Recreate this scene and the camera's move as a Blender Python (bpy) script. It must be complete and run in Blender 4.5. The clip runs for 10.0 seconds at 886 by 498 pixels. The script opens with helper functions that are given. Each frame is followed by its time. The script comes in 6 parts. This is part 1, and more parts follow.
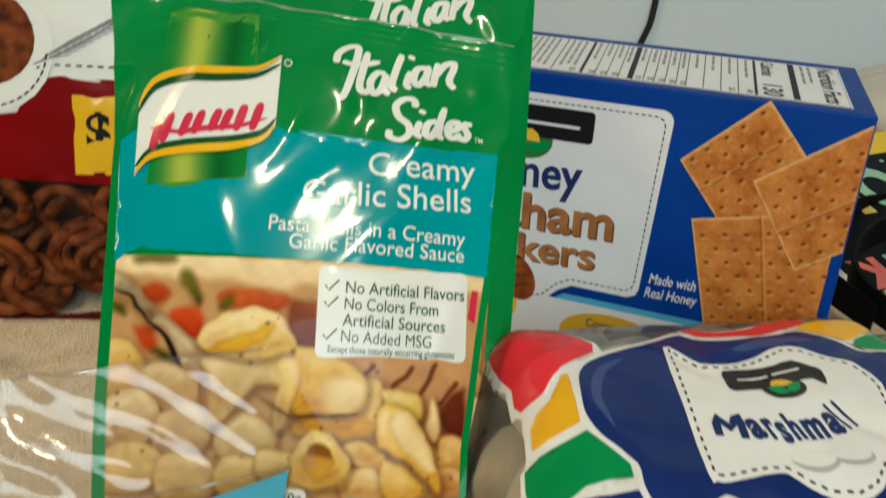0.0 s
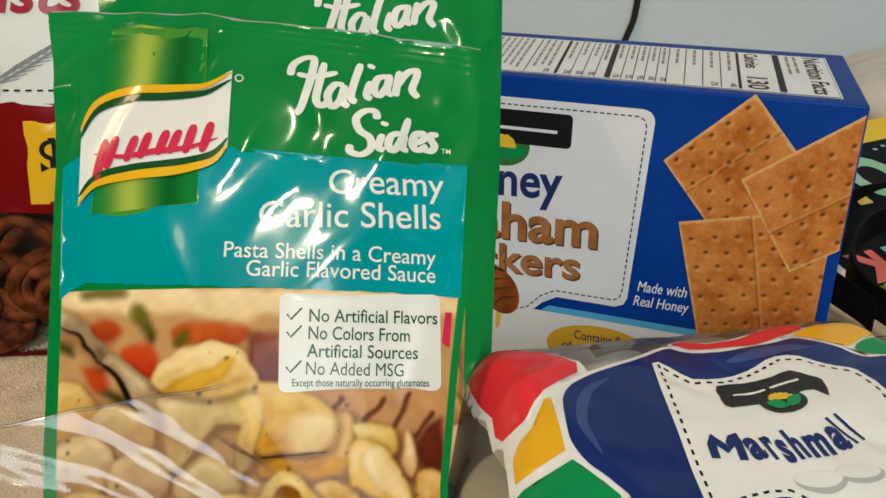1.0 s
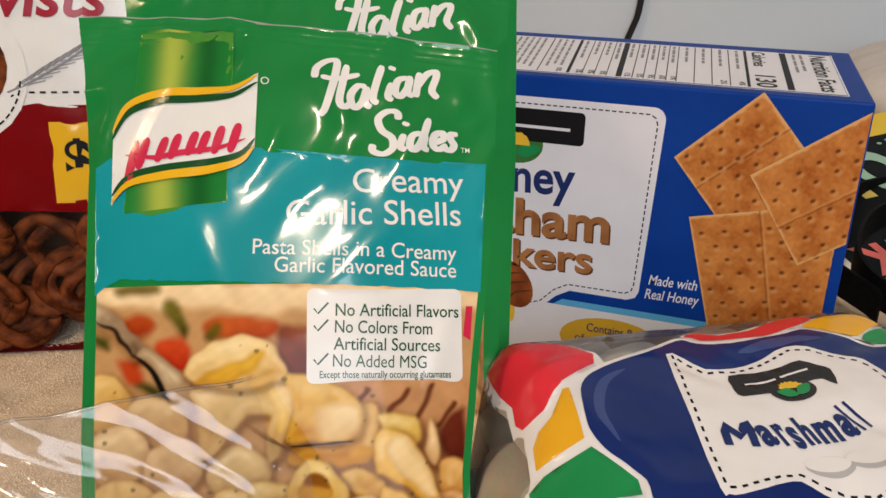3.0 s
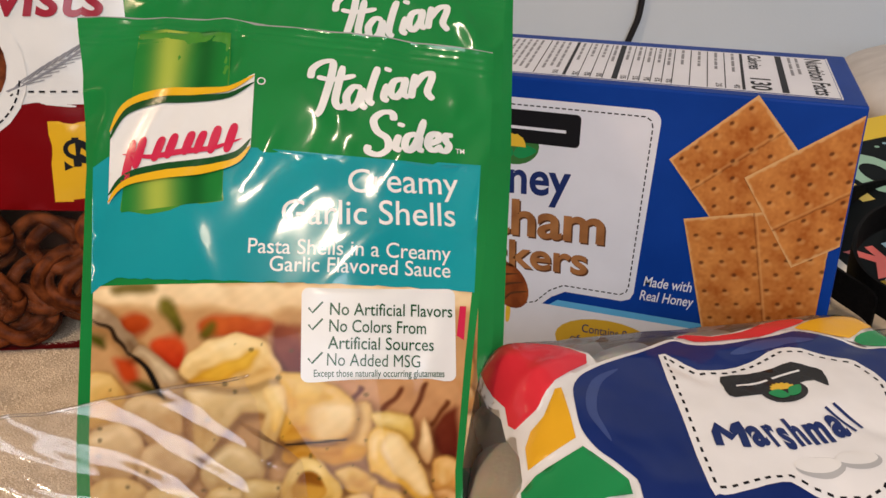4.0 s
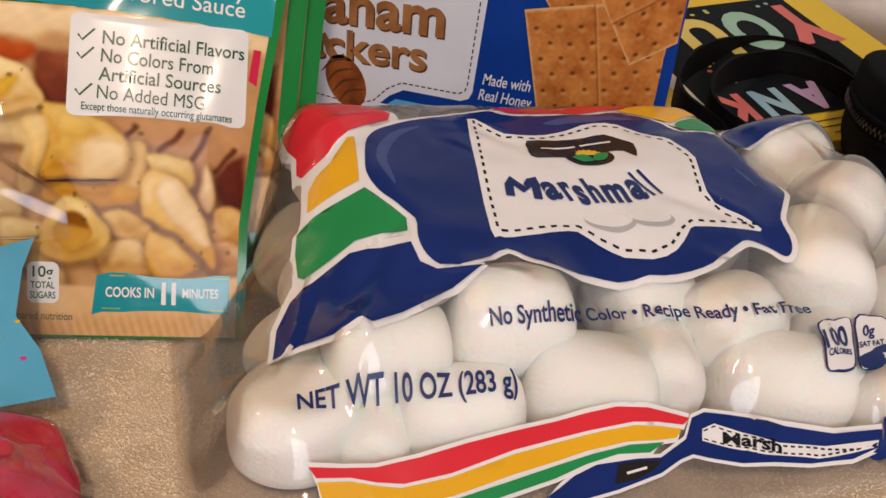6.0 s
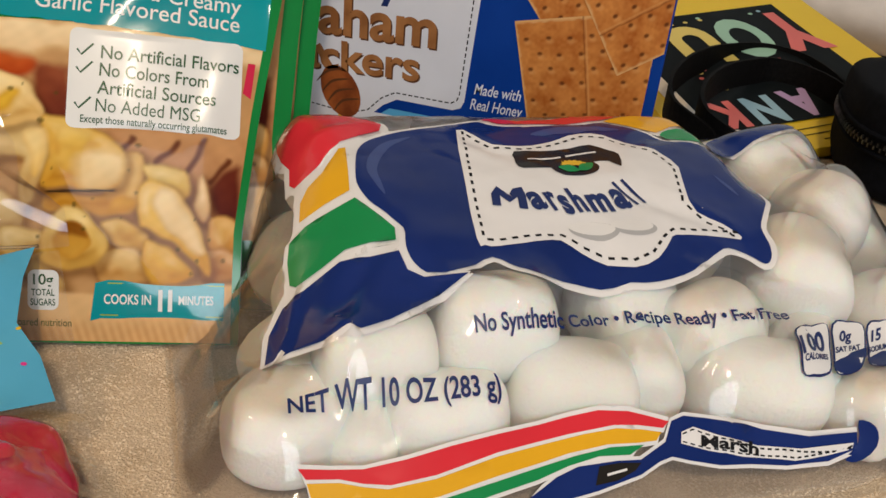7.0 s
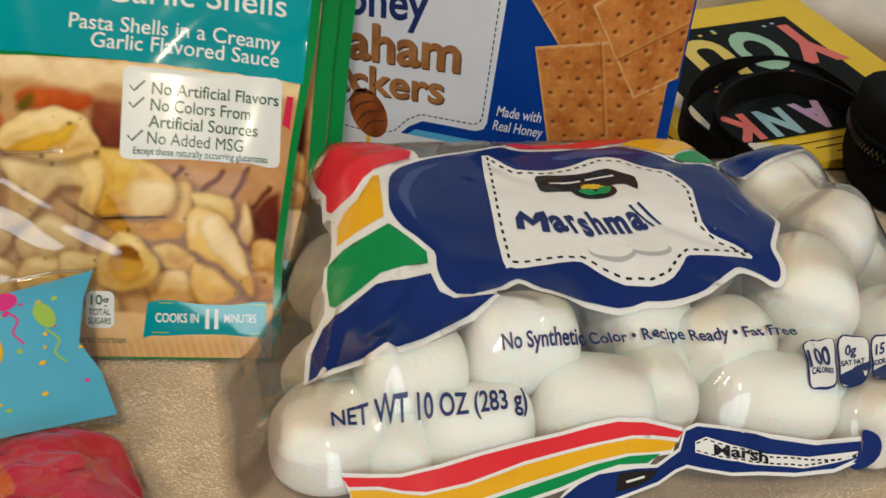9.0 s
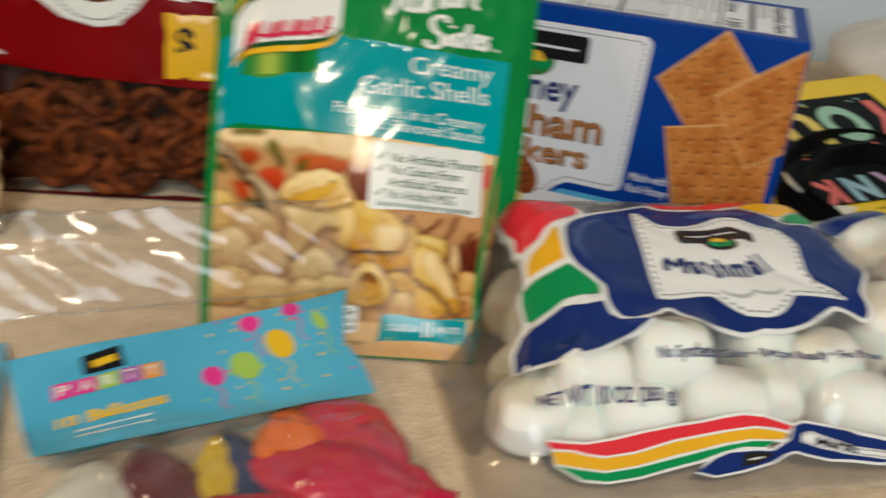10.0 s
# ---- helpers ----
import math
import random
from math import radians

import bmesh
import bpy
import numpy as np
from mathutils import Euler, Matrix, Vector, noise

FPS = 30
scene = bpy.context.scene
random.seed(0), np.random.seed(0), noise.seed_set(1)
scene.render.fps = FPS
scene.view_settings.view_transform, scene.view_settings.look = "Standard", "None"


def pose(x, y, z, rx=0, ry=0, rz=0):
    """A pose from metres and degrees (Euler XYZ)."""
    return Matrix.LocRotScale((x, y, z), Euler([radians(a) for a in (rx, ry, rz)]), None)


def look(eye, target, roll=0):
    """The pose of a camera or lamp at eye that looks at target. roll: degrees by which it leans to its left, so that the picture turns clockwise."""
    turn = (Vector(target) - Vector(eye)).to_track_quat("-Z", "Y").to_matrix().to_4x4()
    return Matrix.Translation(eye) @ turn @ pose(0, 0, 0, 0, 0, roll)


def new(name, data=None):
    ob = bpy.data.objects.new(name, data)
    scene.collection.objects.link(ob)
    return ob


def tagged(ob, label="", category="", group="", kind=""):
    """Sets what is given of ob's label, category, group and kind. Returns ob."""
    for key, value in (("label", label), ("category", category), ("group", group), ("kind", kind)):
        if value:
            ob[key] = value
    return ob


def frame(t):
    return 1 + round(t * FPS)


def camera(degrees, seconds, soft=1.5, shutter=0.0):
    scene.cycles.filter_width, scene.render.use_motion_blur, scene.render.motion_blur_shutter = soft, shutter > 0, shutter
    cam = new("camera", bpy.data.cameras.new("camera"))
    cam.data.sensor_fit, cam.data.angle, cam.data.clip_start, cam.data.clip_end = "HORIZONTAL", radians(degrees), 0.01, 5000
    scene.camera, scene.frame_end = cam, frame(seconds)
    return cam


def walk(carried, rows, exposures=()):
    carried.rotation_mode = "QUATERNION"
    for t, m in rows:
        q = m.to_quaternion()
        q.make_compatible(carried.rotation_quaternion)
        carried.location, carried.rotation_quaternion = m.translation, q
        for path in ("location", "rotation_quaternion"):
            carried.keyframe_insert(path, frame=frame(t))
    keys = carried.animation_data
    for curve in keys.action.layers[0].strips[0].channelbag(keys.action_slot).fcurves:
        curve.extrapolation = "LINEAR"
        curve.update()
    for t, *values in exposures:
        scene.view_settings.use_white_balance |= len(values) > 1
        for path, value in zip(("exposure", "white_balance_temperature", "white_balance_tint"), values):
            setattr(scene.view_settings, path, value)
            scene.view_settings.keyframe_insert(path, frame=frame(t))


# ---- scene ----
cam = camera(54.3, 10.0, shutter=0.5)
PATH = [
    (0, (0.024, 0.028, 0.192), (-0.595, 1.786, -0.533), 4.2),
    (0.2, (0.0234, 0.0367, 0.1931), (-0.5966, 1.7592, -0.4785), 3.3),
    (0.5, (0.023, 0.046, 0.194), (-0.604, 1.807, -0.517), 2.3),
    (1, (0.026, 0.049, 0.19), (-0.591, 1.812, -0.525), 1.6),
    (1.5, (0.026, 0.047, 0.192), (-0.592, 1.806, -0.534), 1.1),
    (2, (0.025, 0.047, 0.191), (-0.593, 1.804, -0.536), 1.2),
    (2.5, (0.023, 0.041, 0.193), (-0.597, 1.798, -0.536), 1.2),
    (4, (0.026, 0.038, 0.194), (-0.597, 1.795, -0.53), 1.5),
    (4.2, (0.0274, 0.0385, 0.1925), (-0.5902, 1.7428, -0.5262), 1.5),
    (4.5, (0.034, 0.04, 0.182), (-0.585, 1.794, -0.555), 1.3),
    (4.7, (0.0429, 0.0407, 0.1684), (-0.5709, 1.7448, -0.5540), 1.6),
    (5, (0.056, 0.042, 0.151), (-0.535, 1.765, -0.674), 3.0),
    (5.5, (0.061, 0.046, 0.146), (-0.388, 1.78, -0.745), 6.3),
    (6, (0.067, 0.048, 0.144), (-0.351, 1.787, -0.751), 6.8),
    (7.5, (0.072, 0.042, 0.152), (-0.358, 1.782, -0.736), 6.5),
    (8, (0.071, 0.042, 0.153), (-0.369, 1.776, -0.741), 6.3),
    (8.5, (0.072, 0.04, 0.153), (-0.38, 1.771, -0.741), 6.1),
    (9, (0.071, 0.03, 0.162), (-0.39, 1.76, -0.731), 5.8),
    (9.2, (0.0690, 0.0195, 0.1677), (-0.3797, 1.7131, -0.6883), 5.9),
    (9.5, (0.064, -0.005, 0.177), (-0.392, 1.733, -0.7), 6.4),
    (9.7, (0.0601, -0.0268, 0.1836), (-0.4097, 1.6799, -0.6344), 6.4),
    (9.9, (0.0561, -0.0513, 0.1905), (-0.4749, 1.6507, -0.5993), 6.0),
    (10, (0.054, -0.064, 0.194), (-0.564, 1.655, -0.621), 5.8),
]
walk(cam, [(t, look(eye, target, roll)) for t, eye, target, roll in PATH], exposures=[(0.0, -0.14, 6300, -4), (2.5, -0.1, 6500, 13), (4.5, -0.1, 6500, 20), (5.5, -0.22, 6900, 26), (6.0, -0.24, 6700, 22), (7.5, -0.26, 6500, 9), (9.0, -0.26, 6400, 5), (10.0, -0.2, 6250, 4)])

# ---- light ----
world = bpy.data.worlds.new("room_air")
world.use_nodes = True
world.node_tree.nodes["Background"].inputs[0].default_value = (0.75, 0.82, 0.92, 1)
world.node_tree.nodes["Background"].inputs[1].default_value = 0.03
scene.world = world


def area_lamp(name, eye, target, sx, sy, power, colour):
    data = bpy.data.lights.new(name, "AREA")
    data.shape, data.size, data.size_y, data.energy, data.color = "RECTANGLE", sx, sy, power, colour
    ob = new(name, data)
    ob.matrix_world = look(eye, target)
    return ob


area_lamp("window_light", (0.95, -1.75, 0.95), (0.0, 0.35, 0.05), 0.9, 1.1, 34, (0.82, 0.91, 1.0))
area_lamp("ceiling_light_bulb", (0.50, -1.05, 1.72), (0.0, 0.3, 0.0), 0.12, 0.55, 28, (1.0, 0.82, 0.60))
# added fill with no visible source, warms the towel on the left
area_lamp("warm_side_fill", (-1.2, -0.35, 1.35), (-0.1, 0.25, 0.0), 0.2, 0.2, 8, (1.0, 0.70, 0.42))

# ---- materials ----
from mathutils import geometry


def material(name, dark, light, scale=60.0, rough=0.4, bump=0.0, fine=600.0, coat=0.0, metal=0.0, sss=0.0, spread=(0.35, 0.65)):
    m = bpy.data.materials.new(name)
    m.use_nodes = True
    nt = m.node_tree
    b = nt.nodes["Principled BSDF"]
    tc = nt.nodes.new("ShaderNodeTexCoord")
    n1 = nt.nodes.new("ShaderNodeTexNoise")
    n1.inputs["Scale"].default_value, n1.inputs["Detail"].default_value = scale, 6
    nt.links.new(tc.outputs["Object"], n1.inputs["Vector"])
    ramp = nt.nodes.new("ShaderNodeValToRGB")
    ramp.color_ramp.elements[0].position, ramp.color_ramp.elements[1].position = spread
    ramp.color_ramp.elements[0].color, ramp.color_ramp.elements[1].color = (*dark, 1), (*light, 1)
    nt.links.new(n1.outputs["Fac"], ramp.inputs[0])
    nt.links.new(ramp.outputs[0], b.inputs["Base Color"])
    b.inputs["Roughness"].default_value, b.inputs["Metallic"].default_value = rough, metal
    b.inputs["Coat Weight"].default_value, b.inputs["Coat Roughness"].default_value = coat, 0.06
    b.inputs["Specular IOR Level"].default_value = 0.3
    if sss:
        b.inputs["Subsurface Weight"].default_value, b.inputs["Subsurface Scale"].default_value = sss, 0.006
    if bump:
        n2 = nt.nodes.new("ShaderNodeTexNoise")
        n2.inputs["Scale"].default_value, n2.inputs["Detail"].default_value = fine, 4
        nt.links.new(tc.outputs["Object"], n2.inputs["Vector"])
        bp = nt.nodes.new("ShaderNodeBump")
        bp.inputs["Strength"].default_value, bp.inputs["Distance"].default_value = bump, 0.001
        nt.links.new(n2.outputs["Fac"], bp.inputs["Height"])
        nt.links.new(bp.outputs[0], b.inputs["Normal"])
    return m


def ink(name, c, rough=0.3, coat=0.0, vary=0.06, scale=40.0):
    """A printed colour, a little uneven."""
    lo = tuple(max(0.0, x * (1 - vary)) for x in c)
    return material(name, lo, c, scale, rough, 0.0, coat=coat)


def film(name, tint=(1, 1, 1), haze=0.05, rough=0.08, gloss=1.6):
    """Clear plastic film: mostly see-through, glossy by Fresnel, with a faint milky haze."""
    m = bpy.data.materials.new(name)
    m.use_nodes = True
    nt = m.node_tree
    nt.nodes.remove(nt.nodes["Principled BSDF"])
    out = nt.nodes["Material Output"]
    tr, gl, df = (nt.nodes.new("ShaderNodeBsdf" + k) for k in ("Transparent", "Glossy", "Diffuse"))
    tr.inputs[0].default_value = (*tint, 1)
    gl.inputs["Roughness"].default_value = rough
    df.inputs[0].default_value = (0.88, 0.88, 0.88, 1)
    fr = nt.nodes.new("ShaderNodeFresnel")
    fr.inputs[0].default_value = gloss
    a, b = nt.nodes.new("ShaderNodeMixShader"), nt.nodes.new("ShaderNodeMixShader")
    a.inputs[0].default_value = haze
    nt.links.new(tr.outputs[0], a.inputs[1]), nt.links.new(df.outputs[0], a.inputs[2])
    nt.links.new(fr.outputs[0], b.inputs[0])
    nt.links.new(a.outputs[0], b.inputs[1]), nt.links.new(gl.outputs[0], b.inputs[2])
    nt.links.new(b.outputs[0], out.inputs[0])
    return m


WALL = material("wall_paint", (0.58, 0.68, 0.77), (0.64, 0.73, 0.82), 3, 0.7, 0.15, 300)
# for the added walls out of view, dark so they bounce less light
UNSEEN_WALL = material("unseen_wall_beige", (0.24, 0.20, 0.16), (0.29, 0.25, 0.20), 3, 0.8)
# added ceiling out of view, toned down to lower the fill light
CEIL = material("unseen_ceiling_grey", (0.42, 0.41, 0.39), (0.48, 0.47, 0.45), 3, 0.8)
BOARDS = material("floor_wood", (0.18, 0.11, 0.06), (0.30, 0.19, 0.11), 12, 0.5)
TOWEL = material("towel_cotton", (0.60, 0.46, 0.31), (0.74, 0.59, 0.42), 90, 0.95, 0.8, 1500)
PILE = material("terry_pile", (0.72, 0.58, 0.41), (0.84, 0.70, 0.52), 70, 0.95)
LINEN = material("pillow_linen", (0.66, 0.63, 0.60), (0.75, 0.72, 0.69), 40, 0.9, 0.3, 900)
WHITE = ink("white_print", (0.80, 0.79, 0.77), 0.3, 0.2)
CARD_WHITE = ink("white_card", (0.74, 0.75, 0.80), 0.42)
CARD_BLUE = material("blue_card", (0.003, 0.038, 0.25), (0.005, 0.048, 0.30), 30, 0.40, 0.05, 1500)
CARD_EDGE = ink("light_blue_print", (0.10, 0.42, 0.72), 0.42)
BLACK_INK = ink("black_ink", (0.012, 0.012, 0.014), 0.4)
GREY_INK = ink("grey_ink", (0.25, 0.25, 0.27), 0.5)
NAVY_TEXT = ink("navy_text", (0.012, 0.028, 0.13), 0.4)
BROWN_TEXT = material("brown_text", (0.26, 0.10, 0.03), (0.42, 0.18, 0.06), 90, 0.45)
BROWN_DARK = ink("dark_brown_text", (0.10, 0.035, 0.012), 0.45)
AMBER = material("honey_amber", (0.18, 0.04, 0.01), (0.34, 0.09, 0.02), 120, 0.4)
OVAL_YELLOW = ink("mustard_print", (0.65, 0.40, 0.03), 0.42)
SUN_YELLOW = ink("sun_yellow", (0.80, 0.50, 0.04), 0.35)
LEAF = ink("leaf_green", (0.04, 0.17, 0.04), 0.35)

P_GREEN = material("pouch_green", (0.007, 0.19, 0.038), (0.008, 0.23, 0.050), 18, 0.15, 0.0, coat=0.28)
P_DARK = ink("pouch_dark_green", (0.004, 0.07, 0.015), 0.26, 0.1)
P_LIME = ink("pouch_lime", (0.30, 0.42, 0.03), 0.26, 0.5)
P_MID = ink("pouch_mid_green", (0.06, 0.27, 0.03), 0.26, 0.5)
P_TEAL = material("pouch_teal", (0.003, 0.27, 0.31), (0.005, 0.32, 0.36), 16, 0.15, 0.0, coat=0.35)
P_WHITE = ink("pouch_white", (0.80, 0.80, 0.77), 0.26, 0.1)
P_RED = ink("pouch_red", (0.62, 0.02, 0.07), 0.26, 0.4)
P_YELLOW = ink("pouch_yellow", (0.80, 0.45, 0.01), 0.26, 0.4)
P_PLATE = material("photo_plate", (0.66, 0.58, 0.46), (0.78, 0.70, 0.58), 30, 0.28, 0.0, coat=0.4)
P_HERB = material("photo_herb", (0.06, 0.09, 0.01), (0.16, 0.20, 0.03), 150, 0.28, 0.0, coat=0.4)


def photo_material(name):
    """Glossy print whose colours are the mesh's own picture."""
    m = bpy.data.materials.new(name)
    m.use_nodes = True
    nt = m.node_tree
    bs = nt.nodes["Principled BSDF"]
    at = nt.nodes.new("ShaderNodeVertexColor")
    at.layer_name = "picture"
    nt.links.new(at.outputs[0], bs.inputs["Base Color"])
    bs.inputs["Roughness"].default_value, bs.inputs["Specular IOR Level"].default_value = 0.3, 0.05
    bs.inputs["Coat Weight"].default_value, bs.inputs["Coat Roughness"].default_value = 0.14, 0.05
    return m


P_PHOTO = photo_material("meal_photo_print")
P_BACK = ink("pouch_foil_back", (0.35, 0.36, 0.35), 0.35)

CLEAR = film("clear_film", haze=0.075, gloss=1.42, rough=0.07)
CLEAR_STIFF = film("crisp_clear_film", haze=0.045, gloss=1.5, rough=0.06)
BALLOON_FILM = film("balloon_bag_film", haze=0.03, gloss=1.6, rough=0.05)
CLEAR_SEAL = film("puckered_seal_film", haze=0.05, gloss=1.03, rough=0.2)
CLEAR_THIN = film("thin_clear_film", haze=0.003, gloss=1.16, rough=0.06)
MALLOW = material("marshmallow", (0.86, 0.83, 0.76), (0.92, 0.90, 0.85), 35, 0.75, 0.35, 700, sss=0.5)
B_NAVY = material("bag_navy", (0.007, 0.022, 0.13), (0.010, 0.028, 0.16), 22, 0.14)
B_NAVY_GLEAM = ink("bag_navy_gleam", (0.045, 0.075, 0.24), 0.16)
B_WHITE = ink("bag_white", (0.82, 0.81, 0.80), 0.16)
B_RED = ink("bag_red", (0.74, 0.035, 0.05), 0.16)
B_YELLOW = ink("bag_yellow", (0.82, 0.43, 0.02), 0.16)
B_GREEN = ink("bag_green", (0.012, 0.27, 0.08), 0.16)
B_BLACK = ink("bag_black", (0.02, 0.018, 0.016), 0.16)
B_GREY = ink("bag_grey", (0.46, 0.46, 0.46), 0.3)

R_RED = material("pretzel_bag_red", (0.17, 0.0008, 0.002), (0.21, 0.001, 0.003), 20, 0.4)
R_TEXT = ink("pretzel_bag_text", (0.36, 0.02, 0.04), 0.3)
PRETZEL = material("pretzel_crust", (0.045, 0.009, 0.002), (0.22, 0.055, 0.014), 130, 0.5, 0.3, 700)

L_BLUE = material("sky_blue_print", (0.075, 0.37, 0.56), (0.10, 0.43, 0.63), 30, 0.3, coat=0.3)
L_PINK = ink("pink_print", (0.72, 0.04, 0.26), 0.3)
L_YELLOW = ink("gold_print", (0.78, 0.48, 0.02), 0.3)
L_LIME = ink("lime_print", (0.36, 0.55, 0.10), 0.3)
L_PURPLE = ink("purple_print", (0.42, 0.10, 0.40), 0.3)
L_ORANGE = ink("orange_print", (0.75, 0.30, 0.06), 0.3)


def rubber(name, c):
    return material(name, tuple(x * 0.85 for x in c), c, 60, 0.20, 0.06, 300, coat=0.6)


G_YELLOW = material("gift_yellow", (0.74, 0.50, 0.02), (0.80, 0.56, 0.03), 14, 0.45)
G_BLACK = material("gift_black", (0.005, 0.007, 0.008), (0.008, 0.011, 0.012), 14, 0.6)
FABRIC = material("black_fabric", (0.003, 0.0035, 0.005), (0.006, 0.007, 0.010), 300, 0.85, 0.6, 1400)
STRAP = material("black_webbing", (0.002, 0.002, 0.002), (0.005, 0.0045, 0.0045), 500, 0.7, 0.5, 1600)
ZIP = material("zip_metal", (0.08, 0.08, 0.08), (0.20, 0.20, 0.19), 300, 0.35, metal=1.0)
for dull in (FABRIC, STRAP, G_BLACK, BLACK_INK, R_RED, PRETZEL, CARD_BLUE):
    dull.node_tree.nodes["Principled BSDF"].inputs["Specular IOR Level"].default_value = 0.08
CABLE = ink("cable_rubber", (0.012, 0.012, 0.014), 0.45)

# ---- building helpers; lengths in millimetres ----
MM = 0.001
X3, Z3 = Vector((1, 0, 0)), Vector((0, 0, 1))


def thing(name, base, label, category, group="", kind=""):
    """An empty at the base of a thing, under which its parts hang."""
    ob = new(name)
    ob.empty_display_size = 0.02
    ob.location = Vector(base) * MM
    return tagged(ob, label, category, group, kind)


def part(name, verts, faces, mat, parent=None, label="", smooth=True):
    """One mesh; verts are world millimetres."""
    root = parent
    while root is not None and root.parent is not None:
        root = root.parent
    base = root.location if root is not None else Vector((0, 0, 0))
    me = bpy.data.meshes.new(name)
    me.from_pydata([tuple(Vector(v) * MM - base) for v in verts], [], faces)
    me.materials.append(mat)
    me.update()
    if smooth:
        me.shade_smooth()
    ob = new(name, me)
    ob.parent = parent
    if label:
        ob["label"] = label
    return ob


def sheet(s, a0, a1, na, b0, b1, nb):
    """A grid of the surface s(a, b)."""
    verts = [s(a0 + (a1 - a0) * i / na, b0 + (b1 - b0) * j / nb) for j in range(nb + 1) for i in range(na + 1)]
    faces = [(j * (na + 1) + i, j * (na + 1) + i + 1, (j + 1) * (na + 1) + i + 1, (j + 1) * (na + 1) + i) for j in range(nb) for i in range(na)]
    return verts, faces


def rounded(loop, n=5):
    """A closed smooth curve through the loop's corners."""
    out, k = [], len(loop)
    for i in range(k):
        p0, p1, p2, p3 = (Vector(loop[(i + d) % k]) for d in (-1, 0, 1, 2))
        for j in range(n):
            t = j / n
            out.append(0.5 * ((2 * p1) + (p2 - p0) * t + (2 * p0 - 5 * p1 + 4 * p2 - p3) * t * t + (3 * p1 - p0 - 3 * p2 + p3) * t ** 3))
    return [tuple(p) for p in out]


def oval(cx, cy, rx, ry, turn=0.0, n=24):
    c, s = math.cos(radians(turn)), math.sin(radians(turn))
    return [(cx + rx * math.cos(q) * c - ry * math.sin(q) * s, cy + rx * math.cos(q) * s + ry * math.sin(q) * c) for q in (2 * math.pi * i / n for i in range(n))]


def box2(x0, y0, x1, y1, r=0.0):
    if r <= 0:
        return [(x0, y0), (x1, y0), (x1, y1), (x0, y1)]
    out = []
    for cx, cy, q0 in ((x1 - r, y1 - r, 0), (x0 + r, y1 - r, 90), (x0 + r, y0 + r, 180), (x1 - r, y0 + r, 270)):
        out += [(cx + r * math.cos(radians(q0 + 18 * i)), cy + r * math.sin(radians(q0 + 18 * i))) for i in range(6)]
    return out


def ribbon(line, width, taper=False):
    """A closed outline round a line of points."""
    left, right = [], []
    for i, p in enumerate(line):
        a, b = Vector(line[max(i - 1, 0)]), Vector(line[min(i + 1, len(line) - 1)])
        d = (b - a).normalized()
        w = width / 2 * ((1 - abs(2 * i / (len(line) - 1) - 1) ** 2 * 0.9) if taper else 1)
        left.append((p[0] - d.y * w, p[1] + d.x * w))
        right.append((p[0] + d.y * w, p[1] - d.x * w))
    return left + right[::-1]


def curve(line, n=6):
    """An open smooth line through the points."""
    pts = [line[0]] + list(line) + [line[-1]]
    out = []
    for i in range(1, len(pts) - 2):
        p0, p1, p2, p3 = (Vector(pts[i + d]) for d in (-1, 0, 1, 2))
        for j in range(n):
            t = j / n
            out.append(tuple(0.5 * ((2 * p1) + (p2 - p0) * t + (2 * p0 - 5 * p1 + 4 * p2 - p3) * t * t + (3 * p1 - p0 - 3 * p2 + p3) * t ** 3)))
    return out + [tuple(line[-1])]


def printed(name, loop, s, lift, mat, parent, step=4.0, label=""):
    """A printed patch with the outline loop, laid on the surface s(a, b, lift)."""
    pts = [Vector(p) for p in loop]
    k = len(pts)
    edges = [(i, (i + 1) % k) for i in range(k)]
    xs, ys = [p.x for p in pts], [p.y for p in pts]
    if step and (max(xs) - min(xs) > step * 1.5 or max(ys) - min(ys) > step * 1.5):
        for i in range(int((max(xs) - min(xs)) / step) + 1):
            for j in range(int((max(ys) - min(ys)) / step) + 1):
                pts.append(Vector((min(xs) + (i + 0.5 + 0.25 * (j % 2)) * step, min(ys) + (j + 0.5) * step)))
    v2, _, tri, _, _, _ = geometry.delaunay_2d_cdt(pts, edges, [], 1, 1e-4)
    return part(name, [s(p.x, p.y, lift) for p in v2], [tuple(f) for f in tri], mat, parent, label)


def picture_patch(name, quad, nu, nv, paint, s, lift, parent, label="", keep=None, right=None):
    """A printed picture on the four-cornered field quad (lower left, lower right, upper right, upper left); paint(u, v) gives linear colours for millimetres u, v."""
    q = [Vector(p) for p in quad]
    wide, high = ((q[1] - q[0]).length + (q[2] - q[3]).length) / 2, ((q[3] - q[0]).length + (q[2] - q[1]).length) / 2
    at, uv = [], []
    for j in range(nv + 1):
        for i in range(nu + 1):
            f, g = i / nu, j / nv
            at.append(q[0].lerp(q[1], f).lerp(q[3].lerp(q[2], f), g))
            uv.append((f * wide, g * high))
    uv = np.array(uv)
    if right is not None:
        at = [Vector((min(p.x, right), p.y)) for p in at]
    faces = [(j * (nu + 1) + i, j * (nu + 1) + i + 1, (j + 1) * (nu + 1) + i + 1, (j + 1) * (nu + 1) + i) for j in range(nv) for i in range(nu)]
    if keep:
        faces = [f for f in faces if keep(at[f[0]], uv[f[0]], wide, high)]
    ob = part(name, [s(p.x, p.y, lift) for p in at], faces, P_PHOTO, parent, label)
    rgb = np.clip(paint(uv[:, 0], uv[:, 1], wide, high), 0.004, 0.9)
    layer = ob.data.color_attributes.new("picture", "FLOAT_COLOR", "POINT")
    layer.data.foreach_set("color", np.hstack([rgb, np.ones((len(rgb), 1))]).astype(np.float32).ravel())
    return ob


